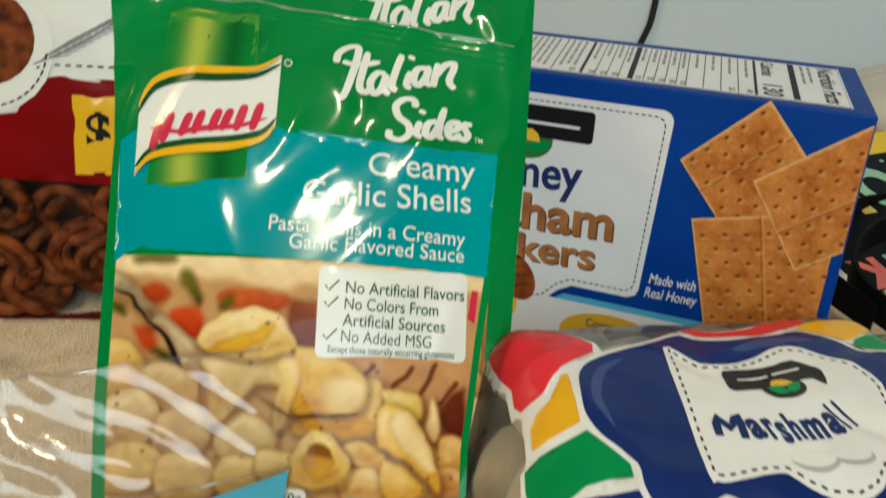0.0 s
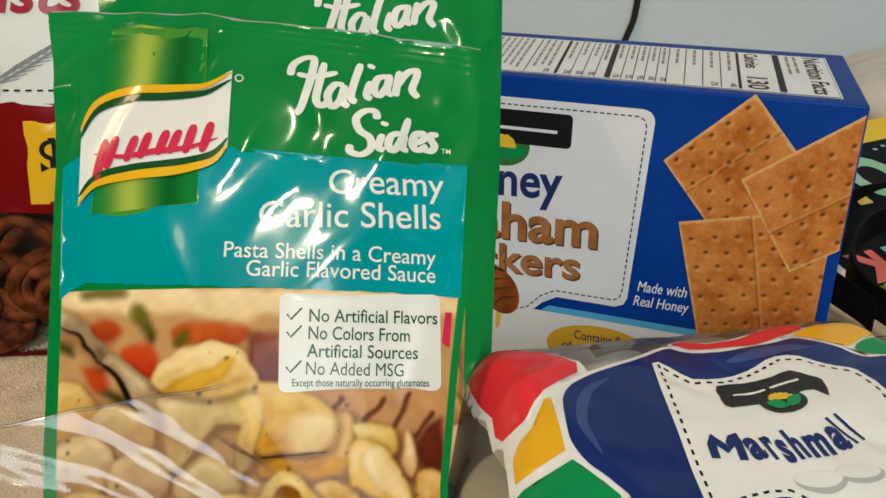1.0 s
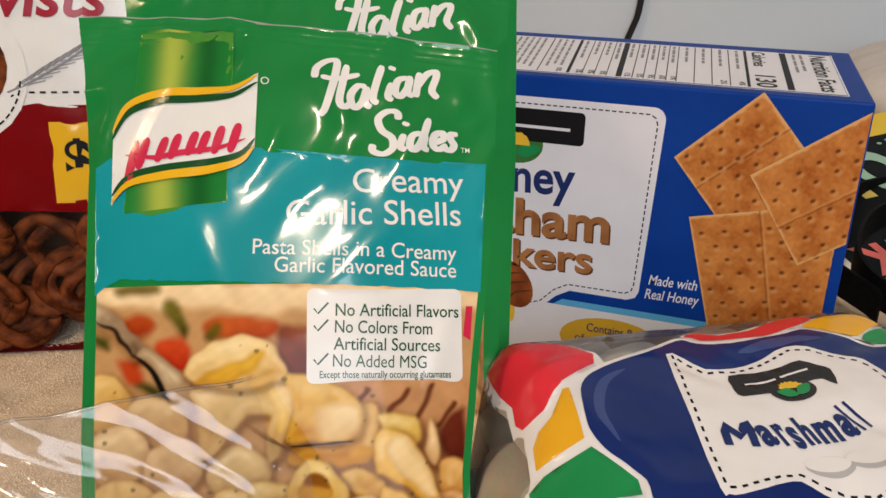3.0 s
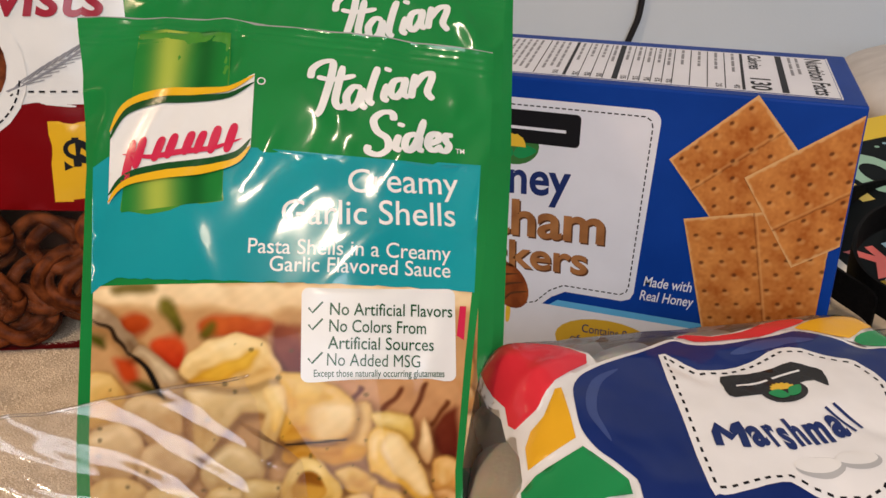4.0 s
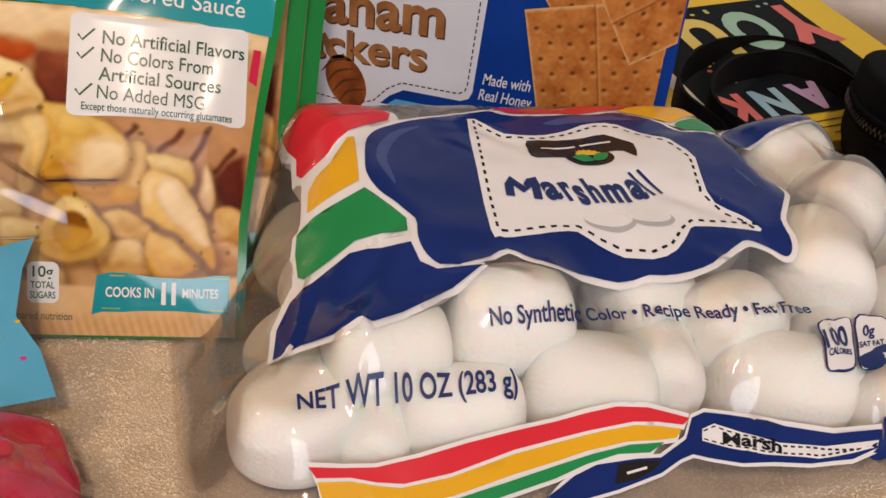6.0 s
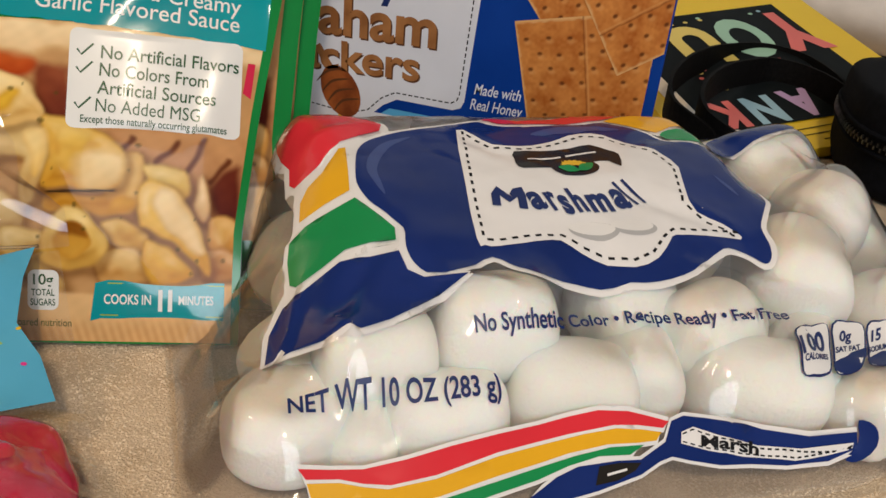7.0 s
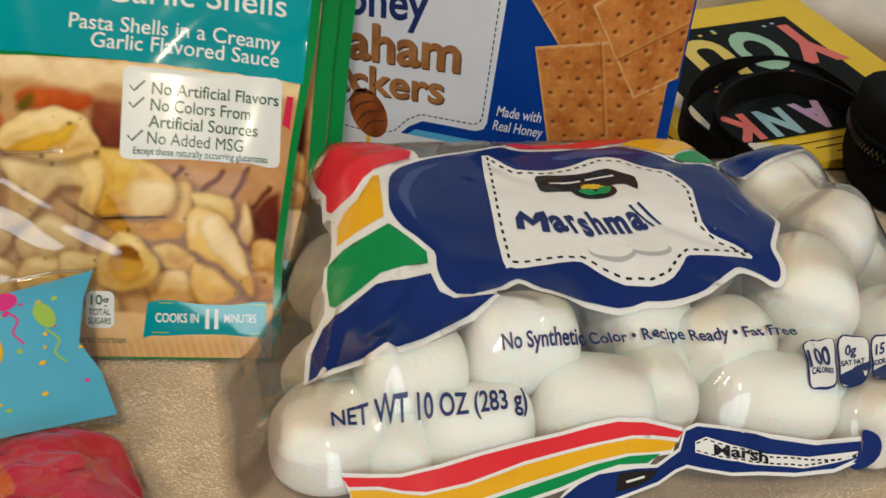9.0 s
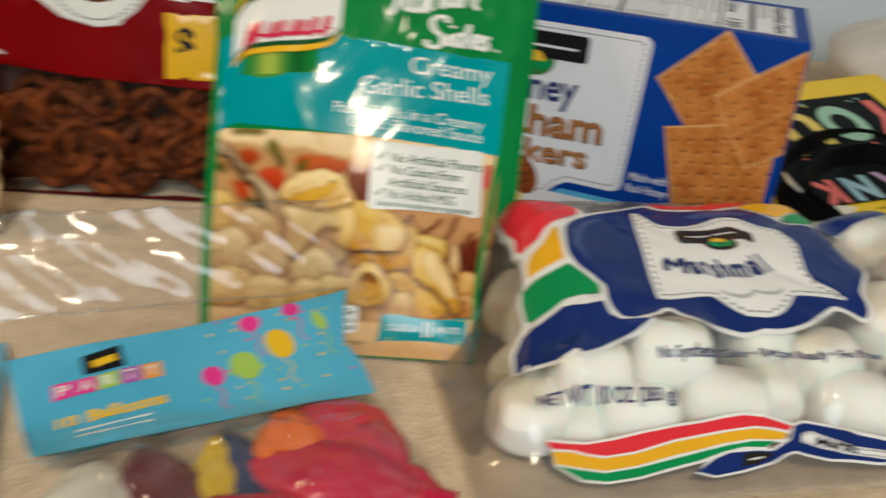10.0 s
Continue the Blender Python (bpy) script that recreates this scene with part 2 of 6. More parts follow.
def soft(d, w):
    """1 inside (d < 0), 0 outside, over the width w."""
    q = np.clip(0.5 - d / w, 0, 1)
    return q * q * (3 - 2 * q)


def wavy(x, y, seed):
    return np.sin(x * 0.61 + seed) * np.cos(y * 0.53 + 2 * seed) + 0.6 * np.sin(x * 1.31 + y * 0.9 + 3 * seed) + 0.4 * np.sin(y * 2.3 - x * 1.7 + seed)


def speckle(x, y, size, seed):
    """Uneven patches about size across, from -1 to 1."""
    g = np.random.RandomState(int(seed * 7) + 3).rand(64, 64) * 2 - 1
    fx, fy = x / size + 400, y / size + 400
    i, j = np.floor(fx).astype(int), np.floor(fy).astype(int)
    u, v = fx - i, fy - j
    u, v = u * u * (3 - 2 * u), v * v * (3 - 2 * v)
    at = lambda p, q: g[p % 64, q % 64]
    return (at(i, j) * (1 - u) + at(i + 1, j) * u) * (1 - v) + (at(i, j + 1) * (1 - u) + at(i + 1, j + 1) * u) * v


LETTERS = {}


def letters(body, bold, slant):
    key = (body, bold, slant)
    if key not in LETTERS:
        cu = bpy.data.curves.new("lettering", "FONT")
        cu.body, cu.size, cu.offset, cu.shear, cu.resolution_u = body, 1.0, bold, slant, 4
        ob = new("lettering", cu)
        bpy.context.view_layer.update()
        me = bpy.data.meshes.new_from_object(ob.evaluated_get(bpy.context.evaluated_depsgraph_get()))
        LETTERS[key] = ([tuple(v.co[:2]) for v in me.vertices], [tuple(p.vertices) for p in me.polygons])
        bpy.data.objects.remove(ob), bpy.data.curves.remove(cu), bpy.data.meshes.remove(me)
    return LETTERS[key]


def wording(body, p0, p1, cap, s, lift, mat, parent, bold=0.01, slant=0.0, name="lettering", path=None, lean=0.0):
    """Words from p0 to p1 on the baseline, or along even stations of a path, with capitals cap high, laid on s."""
    vs, fs = letters(body, bold, slant)
    x0, x1 = min(v[0] for v in vs), max(v[0] for v in vs)
    d = Vector(p1) - Vector(p0)
    e = d.normalized()
    n = Vector((-e.y, e.x))
    out = []
    for x, y in vs:
        f = (x - x0) / (x1 - x0)
        q = Vector(p0) + d * f
        if path:
            k = min(int(f * (len(path) - 1)), len(path) - 2)
            q = Vector(path[k]).lerp(Vector(path[k + 1]), f * (len(path) - 1) - k)
        q += (n + e * lean) * (y / 0.70 * cap)
        out.append(q)
    if cap > 4.5 or path:
        bm = bmesh.new()
        vs = [bm.verts.new((p.x, p.y, 0)) for p in out]
        for f in fs:
            if len(set(f)) > 2:
                bm.faces.new([vs[k] for k in f])
        for _ in range(3):
            long = [e for e in bm.edges if e.calc_length() > 2.6]
            if long:
                bmesh.ops.subdivide_edges(bm, edges=long, cuts=1)
                bmesh.ops.triangulate(bm, faces=[f for f in bm.faces if len(f.verts) > 3])
        bm.verts.index_update()
        out, fs = [v.co.copy() for v in bm.verts], [tuple(v.index for v in f.verts) for f in bm.faces]
        bm.free()
    return part(name, [s(q.x, q.y, lift) for q in out], fs, mat, parent)


def dashes(line, s, lift, mat, parent, long=2.2, gap=1.6, width=0.7, name="stitching"):
    """A dashed line, as one printed part."""
    verts, faces, run, pos = [], [], 0.0, Vector(line[0])
    pts, steps = [Vector(p) for p in line], []
    for a, b in zip(pts, pts[1:]):
        m = max(1, int((b - a).length / 0.3))
        steps += [(a.lerp(b, i / m), (b - a).normalized()) for i in range(m)]
    i = 0
    per = int((long + gap) / 0.3)
    on = int(long / 0.3)
    while i + on < len(steps):
        for (p, d), (q, e) in zip(steps[i:i + on:2], steps[i + 2:i + on + 2:2]):
            k = len(verts)
            for r, w, sg in ((p, d, 1), (p, d, -1), (q, e, -1), (q, e, 1)):
                verts.append(s(r.x - w.y * width / 2 * sg, r.y + w.x * width / 2 * sg, lift))
            faces.append((k, k + 1, k + 2, k + 3))
        i += per
    return part(name, verts, faces, mat, parent, smooth=False)


def slab(x0, x1, y0, y1, z0, z1):
    v = [(x, y, z) for z in (z0, z1) for y in (y0, y1) for x in (x0, x1)]
    return v, [(0, 2, 3, 1), (4, 5, 7, 6), (0, 1, 5, 4), (2, 6, 7, 3), (0, 4, 6, 2), (1, 3, 7, 5)]


def tube(line, r, mat, name, parent=None, n=10, label=""):
    verts, faces = [], []
    pts = [Vector(p) for p in line]
    for i, p in enumerate(pts):
        d = (pts[min(i + 1, len(pts) - 1)] - pts[max(i - 1, 0)]).normalized()
        u = d.orthogonal().normalized() if i == 0 else (u - d * u.dot(d)).normalized()
        w = d.cross(u)
        rr = r(i / (len(pts) - 1)) if callable(r) else r
        verts += [p + (u * math.cos(2 * math.pi * k / n) + w * math.sin(2 * math.pi * k / n)) * rr for k in range(n)]
    for i in range(len(pts) - 1):
        faces += [(i * n + k, i * n + (k + 1) % n, (i + 1) * n + (k + 1) % n, (i + 1) * n + k) for k in range(n)]
    faces += [tuple(range(n))[::-1], tuple(range((len(pts) - 1) * n, len(pts) * n))]
    return part(name, verts, faces, mat, parent, label)


def ripple(x, y, z=0.0, size=20.0):
    return noise.noise(Vector((x / size, y / size, z)))


def lerp_table(table, x):
    for (x0, y0), (x1, y1) in zip(table, table[1:]):
        if x <= x1:
            return y0 + (y1 - y0) * max(0.0, (x - x0) / (x1 - x0))
    return table[-1][1]


# ---- the room ----
ROOM = (-1900, 1900, -1900, 1250, -700, 1800)


def room():
    x0, x1, y0, y1, z0, z1 = ROOM
    # south, west and east walls are unseen, added to close the room and limit fill
    for name, b, m, text in (("wall_north", (x0 - 80, x1 + 80, y1, y1 + 80, z0, z1), WALL, "pale grey-blue painted wall behind the groceries"),
                             ("wall_south", (x0 - 80, x1 + 80, y0 - 80, y0, z0, z1), UNSEEN_WALL, "unseen beige wall added to close the room, dark to cut bounced light"),
                             ("wall_west", (x0 - 80, x0, y0, y1, z0, z1), UNSEEN_WALL, "unseen beige wall added to close the room, dark to cut bounced light"),
                             ("wall_east", (x1, x1 + 80, y0, y1, z0, z1), UNSEEN_WALL, "unseen beige wall added to close the room, dark to cut bounced light"),
                             ("ceiling", (x0 - 80, x1 + 80, y0 - 80, y1 + 80, z1, z1 + 60), CEIL, "unseen grey ceiling, kept dark to cut bounced light"),
                             ("floor", (x0 - 80, x1 + 80, y0 - 80, y1 + 80, z0 - 60, z0), BOARDS, "brown wooden floor")):
        tagged(part(name, *slab(*b), m, smooth=False), text, "ceiling" if name == "ceiling" else name.split("_")[0], kind="structure")


room()


def bed():
    t = thing("bed", (0, 300, -700), "low bed covered with a beige mattress cover", "bed")
    part("mattress", *slab(-1000, 1100, -700, 1230, -300, -9), LINEN, t, smooth=False)
    part("bed_base", *slab(-990, 1090, -690, 1220, -700, -300), BOARDS, t, smooth=False)


bed()


def towel_height(x, y):
    return 1.2 * ripple(x, y, 3.0, 60.0) + 0.5 * ripple(x, y, 7.0, 17.0) - 1.6


def towel():
    t = thing("towel", (0, 300, -4), "fluffy beige terry towel spread flat under the groceries", "towel")
    v, f = sheet(lambda x, y: (x, y, towel_height(x, y)), -620, 700, 220, -260, 1200, 240)
    part("towel_cloth", v, f, TOWEL, t)
    rnd = random.Random(77)
    verts, faces = [], []
    y = 70.0
    while y < 345:
        x = -330.0
        while x < 330:
            px, py = x + rnd.uniform(-1.1, 1.1), y + rnd.uniform(-1.1, 1.1)
            z = towel_height(px, py) - 0.4
            q, w, lx, ly = rnd.uniform(0, 6.28), rnd.uniform(0.4, 0.66), rnd.uniform(-0.9, 0.9), rnd.uniform(-0.9, 0.9)
            k, h = len(verts), rnd.uniform(0.5, 0.85)
            verts += [(px + w * math.cos(q + a), py + w * math.sin(q + a), z) for a in (0, 2.1, 4.2)]
            verts += [(px + lx * 0.5 + 0.75 * w * math.cos(q + a), py + ly * 0.5 + 0.75 * w * math.sin(q + a), z + h * 0.8) for a in (0, 2.1, 4.2)]
            verts.append((px + lx * 0.7, py + ly * 0.7, z + h))
            faces += [(k, k + 1, k + 4, k + 3), (k + 1, k + 2, k + 5, k + 4), (k + 2, k, k + 3, k + 5), (k + 3, k + 4, k + 6), (k + 4, k + 5, k + 6), (k + 5, k + 3, k + 6)]
            x += 1.25
        y += 1.2
    part("terry_loop", verts, faces, PILE, t)["kind"] = "stuff"


towel()


# ---- the cracker box ----
BX0, BX1, BY, BZ = -133.0, 67.0, 388.0, 131.5
BDEPTH, BRISE, BSKEW = 70.0, 8.5, 6.0


def box_front(x, z, lift=0.0):
    return Vector((x, BY - lift, z))


def box_top(x, d, lift=0.0):
    return Vector((x - BSKEW * d / BDEPTH, BY + d, BZ + BRISE * d / BDEPTH + lift))


def bevelled(verts, faces, width, segments=2):
    bm = bmesh.new()
    vs = [bm.verts.new(v) for v in verts]
    for f in faces:
        bm.faces.new([vs[i] for i in f])
    bmesh.ops.recalc_face_normals(bm, faces=bm.faces)
    bmesh.ops.bevel(bm, geom=list(bm.edges), offset=width, segments=segments, affect="EDGES", profile=0.5)
    bm.verts.index_update()
    out = [v.co.copy() for v in bm.verts], [tuple(v.index for v in f.verts) for f in bm.faces]
    bm.free()
    return out


def cracker(quad, score, parent, lift, seed, right):
    """A printed toasted cracker with pricked holes and a score line at the share score of its height or width."""
    def paint(u, v, wide, high):
        rgb = np.empty((len(u), 3))
        n = 0.5 + 0.30 * speckle(u, v, 9.0, seed) + 0.22 * speckle(u, v, 3.2, seed + 2) + 0.20 * speckle(u, v, 1.1, seed + 5)
        e = np.minimum(np.minimum(u, wide - u), np.minimum(v, high - v))
        n = np.clip(n - 0.25 * soft(6 - e, 10) + 0.15, 0, 1)[:, None]
        rgb[:] = (1 - n) * np.array((0.36, 0.10, 0.018)) + n * np.array((0.62, 0.25, 0.062))

        def lay(mask, colour):
            m = mask[:, None]
            rgb[:] = rgb * (1 - m) + m * np.asarray(colour, float)
        lay(soft(e - 1.1 - 0.25 * wavy(u, v, seed), 1.0) * 0.8, (0.68, 0.42, 0.18))
        axis, long = score
        w = u - wide * axis if long else v - high * axis
        lay(soft(np.abs(w + 0.15 * wavy(u, v, 3)) - 0.25, 0.7) * 0.8, (0.17, 0.05, 0.014))
        lay(soft(np.abs(w - 0.9) - 0.3, 0.9) * 0.5, (0.66, 0.36, 0.13))
        rnd = random.Random(int(seed * 10))
        k = 0
        y = 3.6
        while y < high - 2:
            x = 4.2 + 4.1 * (k % 2)
            while x < wide - 2:
                px, py = x + rnd.uniform(-0.5, 0.5), y + rnd.uniform(-0.5, 0.5)
                lay(soft(np.hypot((u - px - 0.4) / 1.4, (v - py + 1.3)) - 1.0, 1.2) * 0.45, (0.68, 0.35, 0.12))
                lay(soft(np.hypot((u - px) / 1.0, (v - py) / 0.75) - 1.0, 0.8) * 0.85, (0.085, 0.022, 0.008))
                x += 8.2
            y += 6.2
            k += 1
        return rgb

    def keep(p, uv, wide, high):
        e = min(uv[0], wide - uv[0], uv[1], high - uv[1])
        return e > 0.12 + 0.12 * math.sin(uv[0] * 1.1 + uv[1] * 1.3 + seed)
    picture_patch("printed_cracker", quad, 110, 110, paint, box_front, lift, parent, "printed picture of a toasted cracker", keep, right)


def cracker_box():
    t = thing("cracker_box", (-33, 423, 0), "blue cardboard box of honey graham crackers standing upright", "food box")
    v = [box_front(BX0, 0), box_front(BX1, 0), Vector((BX1 - BSKEW, BY + BDEPTH, 0)), Vector((BX0 - BSKEW, BY + BDEPTH, 0)),
         box_front(BX0, BZ), box_front(BX1, BZ), box_top(BX1, BDEPTH), box_top(BX0, BDEPTH)]
    f = [(0, 3, 2, 1), (4, 5, 6, 7), (0, 1, 5, 4), (1, 2, 6, 5), (2, 3, 7, 6), (3, 0, 4, 7)]
    body = part("carton", *bevelled(v, f, 0.9), CARD_BLUE, t, smooth=False)
    s = box_front
    printed("white_band", box2(BX0 + 1, 1, BX1 - 1, 31), s, 0.12, CARD_WHITE, t, 0)
    printed("light_blue_line", [(-47, 31), (BX1 - 1, 31), (BX1 - 1, 34), (-43, 34)], s, 0.16, CARD_EDGE, t, 0)
    printed("title_panel", box2(-126, 90, -7, 123, 5)[0:12] + [(-126, 26), (-62, 26), (-52, 29), (-46, 35), (-40, 38.5), (-15, 38.5), (-11.5, 40), (-10.2, 43)], s, 0.2, CARD_WHITE, t, 0, "white printed title panel")
    dashes([(-126, 120), (-13, 120), (-10.8, 118.5), (-10, 116), (-12.6, 46), (-13.4, 43), (-16, 41.4), (-41, 41.4), (-47, 38), (-53, 31.5), (-62, 28.5), (-80, 30)], s, 0.26, BLACK_INK, t, 1.5, 1.3, 0.55)
    badge = printed("brand_badge", box2(-112, 104, -39, 118, 2), s, 0.26, BLACK_INK, t, 0, "black badge with a plain white bar")
    for x0, x1 in ((-104, -80), (-75, -45)):
        printed("brand_bar", ribbon([(x0, 110.4), (x1, 110.4)], 1.3), s, 0.34, CARD_WHITE, badge, 0)
    printed("field_disc", oval(-67, 102.5, 11, 8.5), s, 0.24, LEAF, badge, 0)
    printed("half_sun", [(-67 + 5.2 * math.cos(q), 102 + 5.2 * math.sin(q) * (1 + 0.10 * (i % 2))) for i, q in enumerate(math.pi * k / 12 for k in range(13))], s, 0.38, SUN_YELLOW, badge, 0)
    printed("leaf_shape", rounded([(-77, 101), (-70, 103), (-67, 98.5), (-71, 97)]), s, 0.36, B_GREEN, badge, 0)
    printed("leaf_shape", rounded([(-57, 101), (-64, 103), (-67, 98.5), (-63, 97)]), s, 0.36, B_GREEN, badge, 0)
    wording("Honey", (-93, 80.5), (-41, 82.5), 15, s, 0.26, NAVY_TEXT, t, 0.022)
    for dx, lift, m in ((0.7, 0.24, BROWN_DARK), (0, 0.3, BROWN_TEXT)):
        wording("Graham", (-106 + dx, 61.2 - dx), (-25 + dx, 63.6 - dx), 16, s, lift, m, t, 0.026)
        wording("Crackers", (-108 + dx, 45.2 - dx), (-31 + dx, 48.4 - dx), 12.5, s, lift, m, t, 0.024)
    d = printed("honey_dipper", oval(-66, 37.5, 8.5, 12, 32), s, 0.30, AMBER, t, 0, "printed amber honey dipper")
    printed("dipper_stick", ribbon([(-70, 45), (-78, 56)], 3.4), s, 0.28, BROWN_TEXT, d, 0)
    printed("honey_drip", rounded([(-66.5, 27), (-64.5, 26), (-64.8, 20), (-66.4, 19.5)]), s, 0.28, SUN_YELLOW, d, 0)
    for k in range(4):
        c = Vector((-70.5 + 2.6 * k, 44.5 - 4.0 * k))
        printed("dipper_groove", ribbon(curve([(c.x - 7 + k * 0.3, c.y - 4.5), (c.x - 2, c.y + 1.0), (c.x + 6.0, c.y + 3.2)]), 1.1, True), s, 0.36, BROWN_DARK, d, 0)
    wording("Made with", (-6.5, 47.2), (13.5, 47.6), 4.6, s, 0.16, CARD_WHITE, t, 0.008, 0.2)
    wording("Real Honey", (-7.5, 40.6), (15, 41), 4.6, s, 0.16, CARD_WHITE, t, 0.008, 0.2)
    ov = printed("grain_seal", oval(-20, 17, 23, 11), s, 0.2, OVAL_YELLOW, t, 0)
    wording("Contains 8g", (-31, 20.5), (-9, 20.7), 4.0, s, 0.28, NAVY_TEXT, ov, 0.008)
    wording("of whole grain", (-36, 15.5), (-5, 15.7), 3.2, s, 0.28, NAVY_TEXT, ov, 0.006)
    cracker([(24, 72), (58, 98), (28, 132.5), (-2.5, 103.5)], (0.62, False), t, 0.2, 1.1, 66)
    cracker([(22, 22), (70, 30), (60, 92), (6, 79.5)], (0.50, True), t, 0.4, 2.3, 62.5)
    cracker([(50, 64.5), (90, 93), (66.8, 128.8), (27, 99.5)], (0.42, False), t, 0.6, 3.7, 66.2)
    # top of the carton
    s = box_top
    nut = printed("nutrition_panel", box2(-131, 7, 58, 62), s, 0.12, CARD_WHITE, t, 0, "white nutrition panel with black print")
    for x0, x1, d0, d1, m in ((58.2, 58.8, 6, 63, CARD_WHITE), (-131, 58.5, 5.4, 6.0, CARD_WHITE)):
        printed("panel_line", box2(x0, d0, x1, d1), s, 0.12, m, nut, 0)
    wording("Nutrition Facts", (49.5, 60), (49.5, 9), 6.5, s, 0.2, BLACK_INK, nut, 0.02)
    wording("Calories", (26, 60), (26, 38), 5.4, s, 0.2, BLACK_INK, nut, 0.02)
    wording("130", (26, 25), (26, 9), 7.6, s, 0.2, BLACK_INK, nut, 0.02)
    for x, w in ((38.5, 2.6), (23, 1.2), (16, 0.4), (9, 0.4), (2, 0.4), (-5, 0.4), (-9, 0.4), (-13.5, 0.4), (-18, 0.4), (-22.5, 0.4), (-28, 2.4), (-33, 0.4), (-38, 0.4), (-43, 0.4), (-49, 1.4), (-62, 0.5)):
        printed("table_rule", box2(x - w / 2, 8, x + w / 2, 61), s, 0.2, BLACK_INK, nut, 0)
    for x, p in ((20.5, "4%"), (13.5, "2%"), (-6, "0%"), (-10.5, "6%"), (-15, "9%"), (-19.5, "5%"), (-24.5, "15%"), (-34.5, "0%"), (-39.5, "0%"), (-44.5, "2%"), (-53, "0%")):
        wording(p, (x - 1.2, 14), (x - 1.2, 9), 2.4, s, 0.2, BLACK_INK, nut, 0.01)
    rnd = random.Random(5)
    for x in (46, 43, 19.6, 12.6, 5.6, -1.4, -7, -11.2, -15.6, -20.1, -25, -31, -35.6, -40.6, -46, -53, -56, -59, -66, -69, -72, -75, -78, -81, -84, -87, -90, -93, -96):
        d1 = 60
        while d1 > 20:
            d0 = d1 - rnd.uniform(3, 9)
            printed("small_print", box2(x - 0.7, max(d0, 10), x + 0.5, d1), s, 0.2, GREY_INK, nut, 0)
            d1 = d0 - 1.2
            if x > -50 and d1 < 38:
                break
    return t


cracker_box()

# ---- the pasta pouches ----
YAW = radians(24)
PA, PH = Vector((math.cos(YAW), math.sin(YAW), 0)), Vector((-math.sin(YAW), math.cos(YAW), 0))
CREASES = [(-75, 186, -78, 160, 3.4, -1.9), (-50, 165, -34, 140, 4.5, 1.4), (-34, 152, -40, 128, 4.0, -1.3), (-25, 125, -12, 150, 5.0, 1.8), (-6, 168, 4, 150, 4.0, 1.2), (-88, 118, -80, 95, 3.6, 0.8),
           (-18, 118, -45, 92, 5.0, 1.0), (8, 108, -14, 113, 3.6, 1.0), (-60, 60, -40, 30, 6.0, 0.9), (-115, 165, -95, 175, 4.0, 1.0), (-5, 90, -12, 60, 4.0, 0.9)]


def pouch_surface(lean, back, up, seed, aside=0.0):
    """The front of a pouch that leans back by lean degrees; a to the right and b upwards on its face."""
    q = radians(lean)
    pb, pn = math.sin(q) * PH + math.cos(q) * Z3, -math.cos(q) * PH + math.sin(q) * Z3
    base = Vector((-36, 242, 0)) + PH * back + PA * aside

    def s(a, b, lift=0.0):
        x, y = (a + 60) / 77, (b - up - 92) / 98
        h = 13.5 * max(0.0, 1 - x * x) ** 0.8 * max(0.0, 1 - y * y) ** 0.8 - 2
        p, q2 = 0.90 * a - 0.44 * b, (0.44 * a + 0.90 * b) * 0.42
        h += 0.75 * ripple(p, q2, seed, 12.0) * min(1.0, max(0.15, (b - 95) / 40)) + 0.5 * ripple(a, b, seed + 4, 40.0)
        for a0, b0, a1, b1, w, k in CREASES:
            d = Vector((a1 - a0, b1 - b0))
            f = min(1.0, max(0.0, ((a - a0) * d.x + (b - up - b0) * d.y) / d.length_squared))
            r2 = ((a - a0 - d.x * f) ** 2 + (b - up - b0 - d.y * f) ** 2) / (w * w)
            if r2 < 9:
                h += k * math.exp(-r2) * math.sin(math.pi * (0.15 + 0.7 * f))
        seal = b - up - (186.5 if a < -74 else 186.5 - (a + 74) * 0.125) + 9
        if seal > 0:
            h += 0.3 * math.sin(seal * 2.4)
        if b - up > 100:
            h += min(1.0, (b - up - 100) / 40) * (1.6 * (0.6 - abs(2.2 * ripple(p, q2, seed + 8, 17.0))) + 0.32 * ripple(p, q2, seed + 11, 6.0))
        return base + PA * a + pb * b + pn * (h + lift * 0.5)
    return s


P_LEFT = [(0, -117), (46, -119.5), (80, -120), (132, -121.5), (160, -125), (190, -130)]
P_RIGHT = [(0, -0.5), (34, -0.5), (70, 3.4), (107, 8.7), (175, 13.6), (190, 14)]
P_RIGHT_BACK = [(0, 4.5), (34, 5.0), (70, 7.2), (107, 10.2), (175, 13.6), (190, 14)]
P_TOP = [(0.0, 187), (0.38, 186.5), (0.42, 184.5), (1.0, 175.5)]


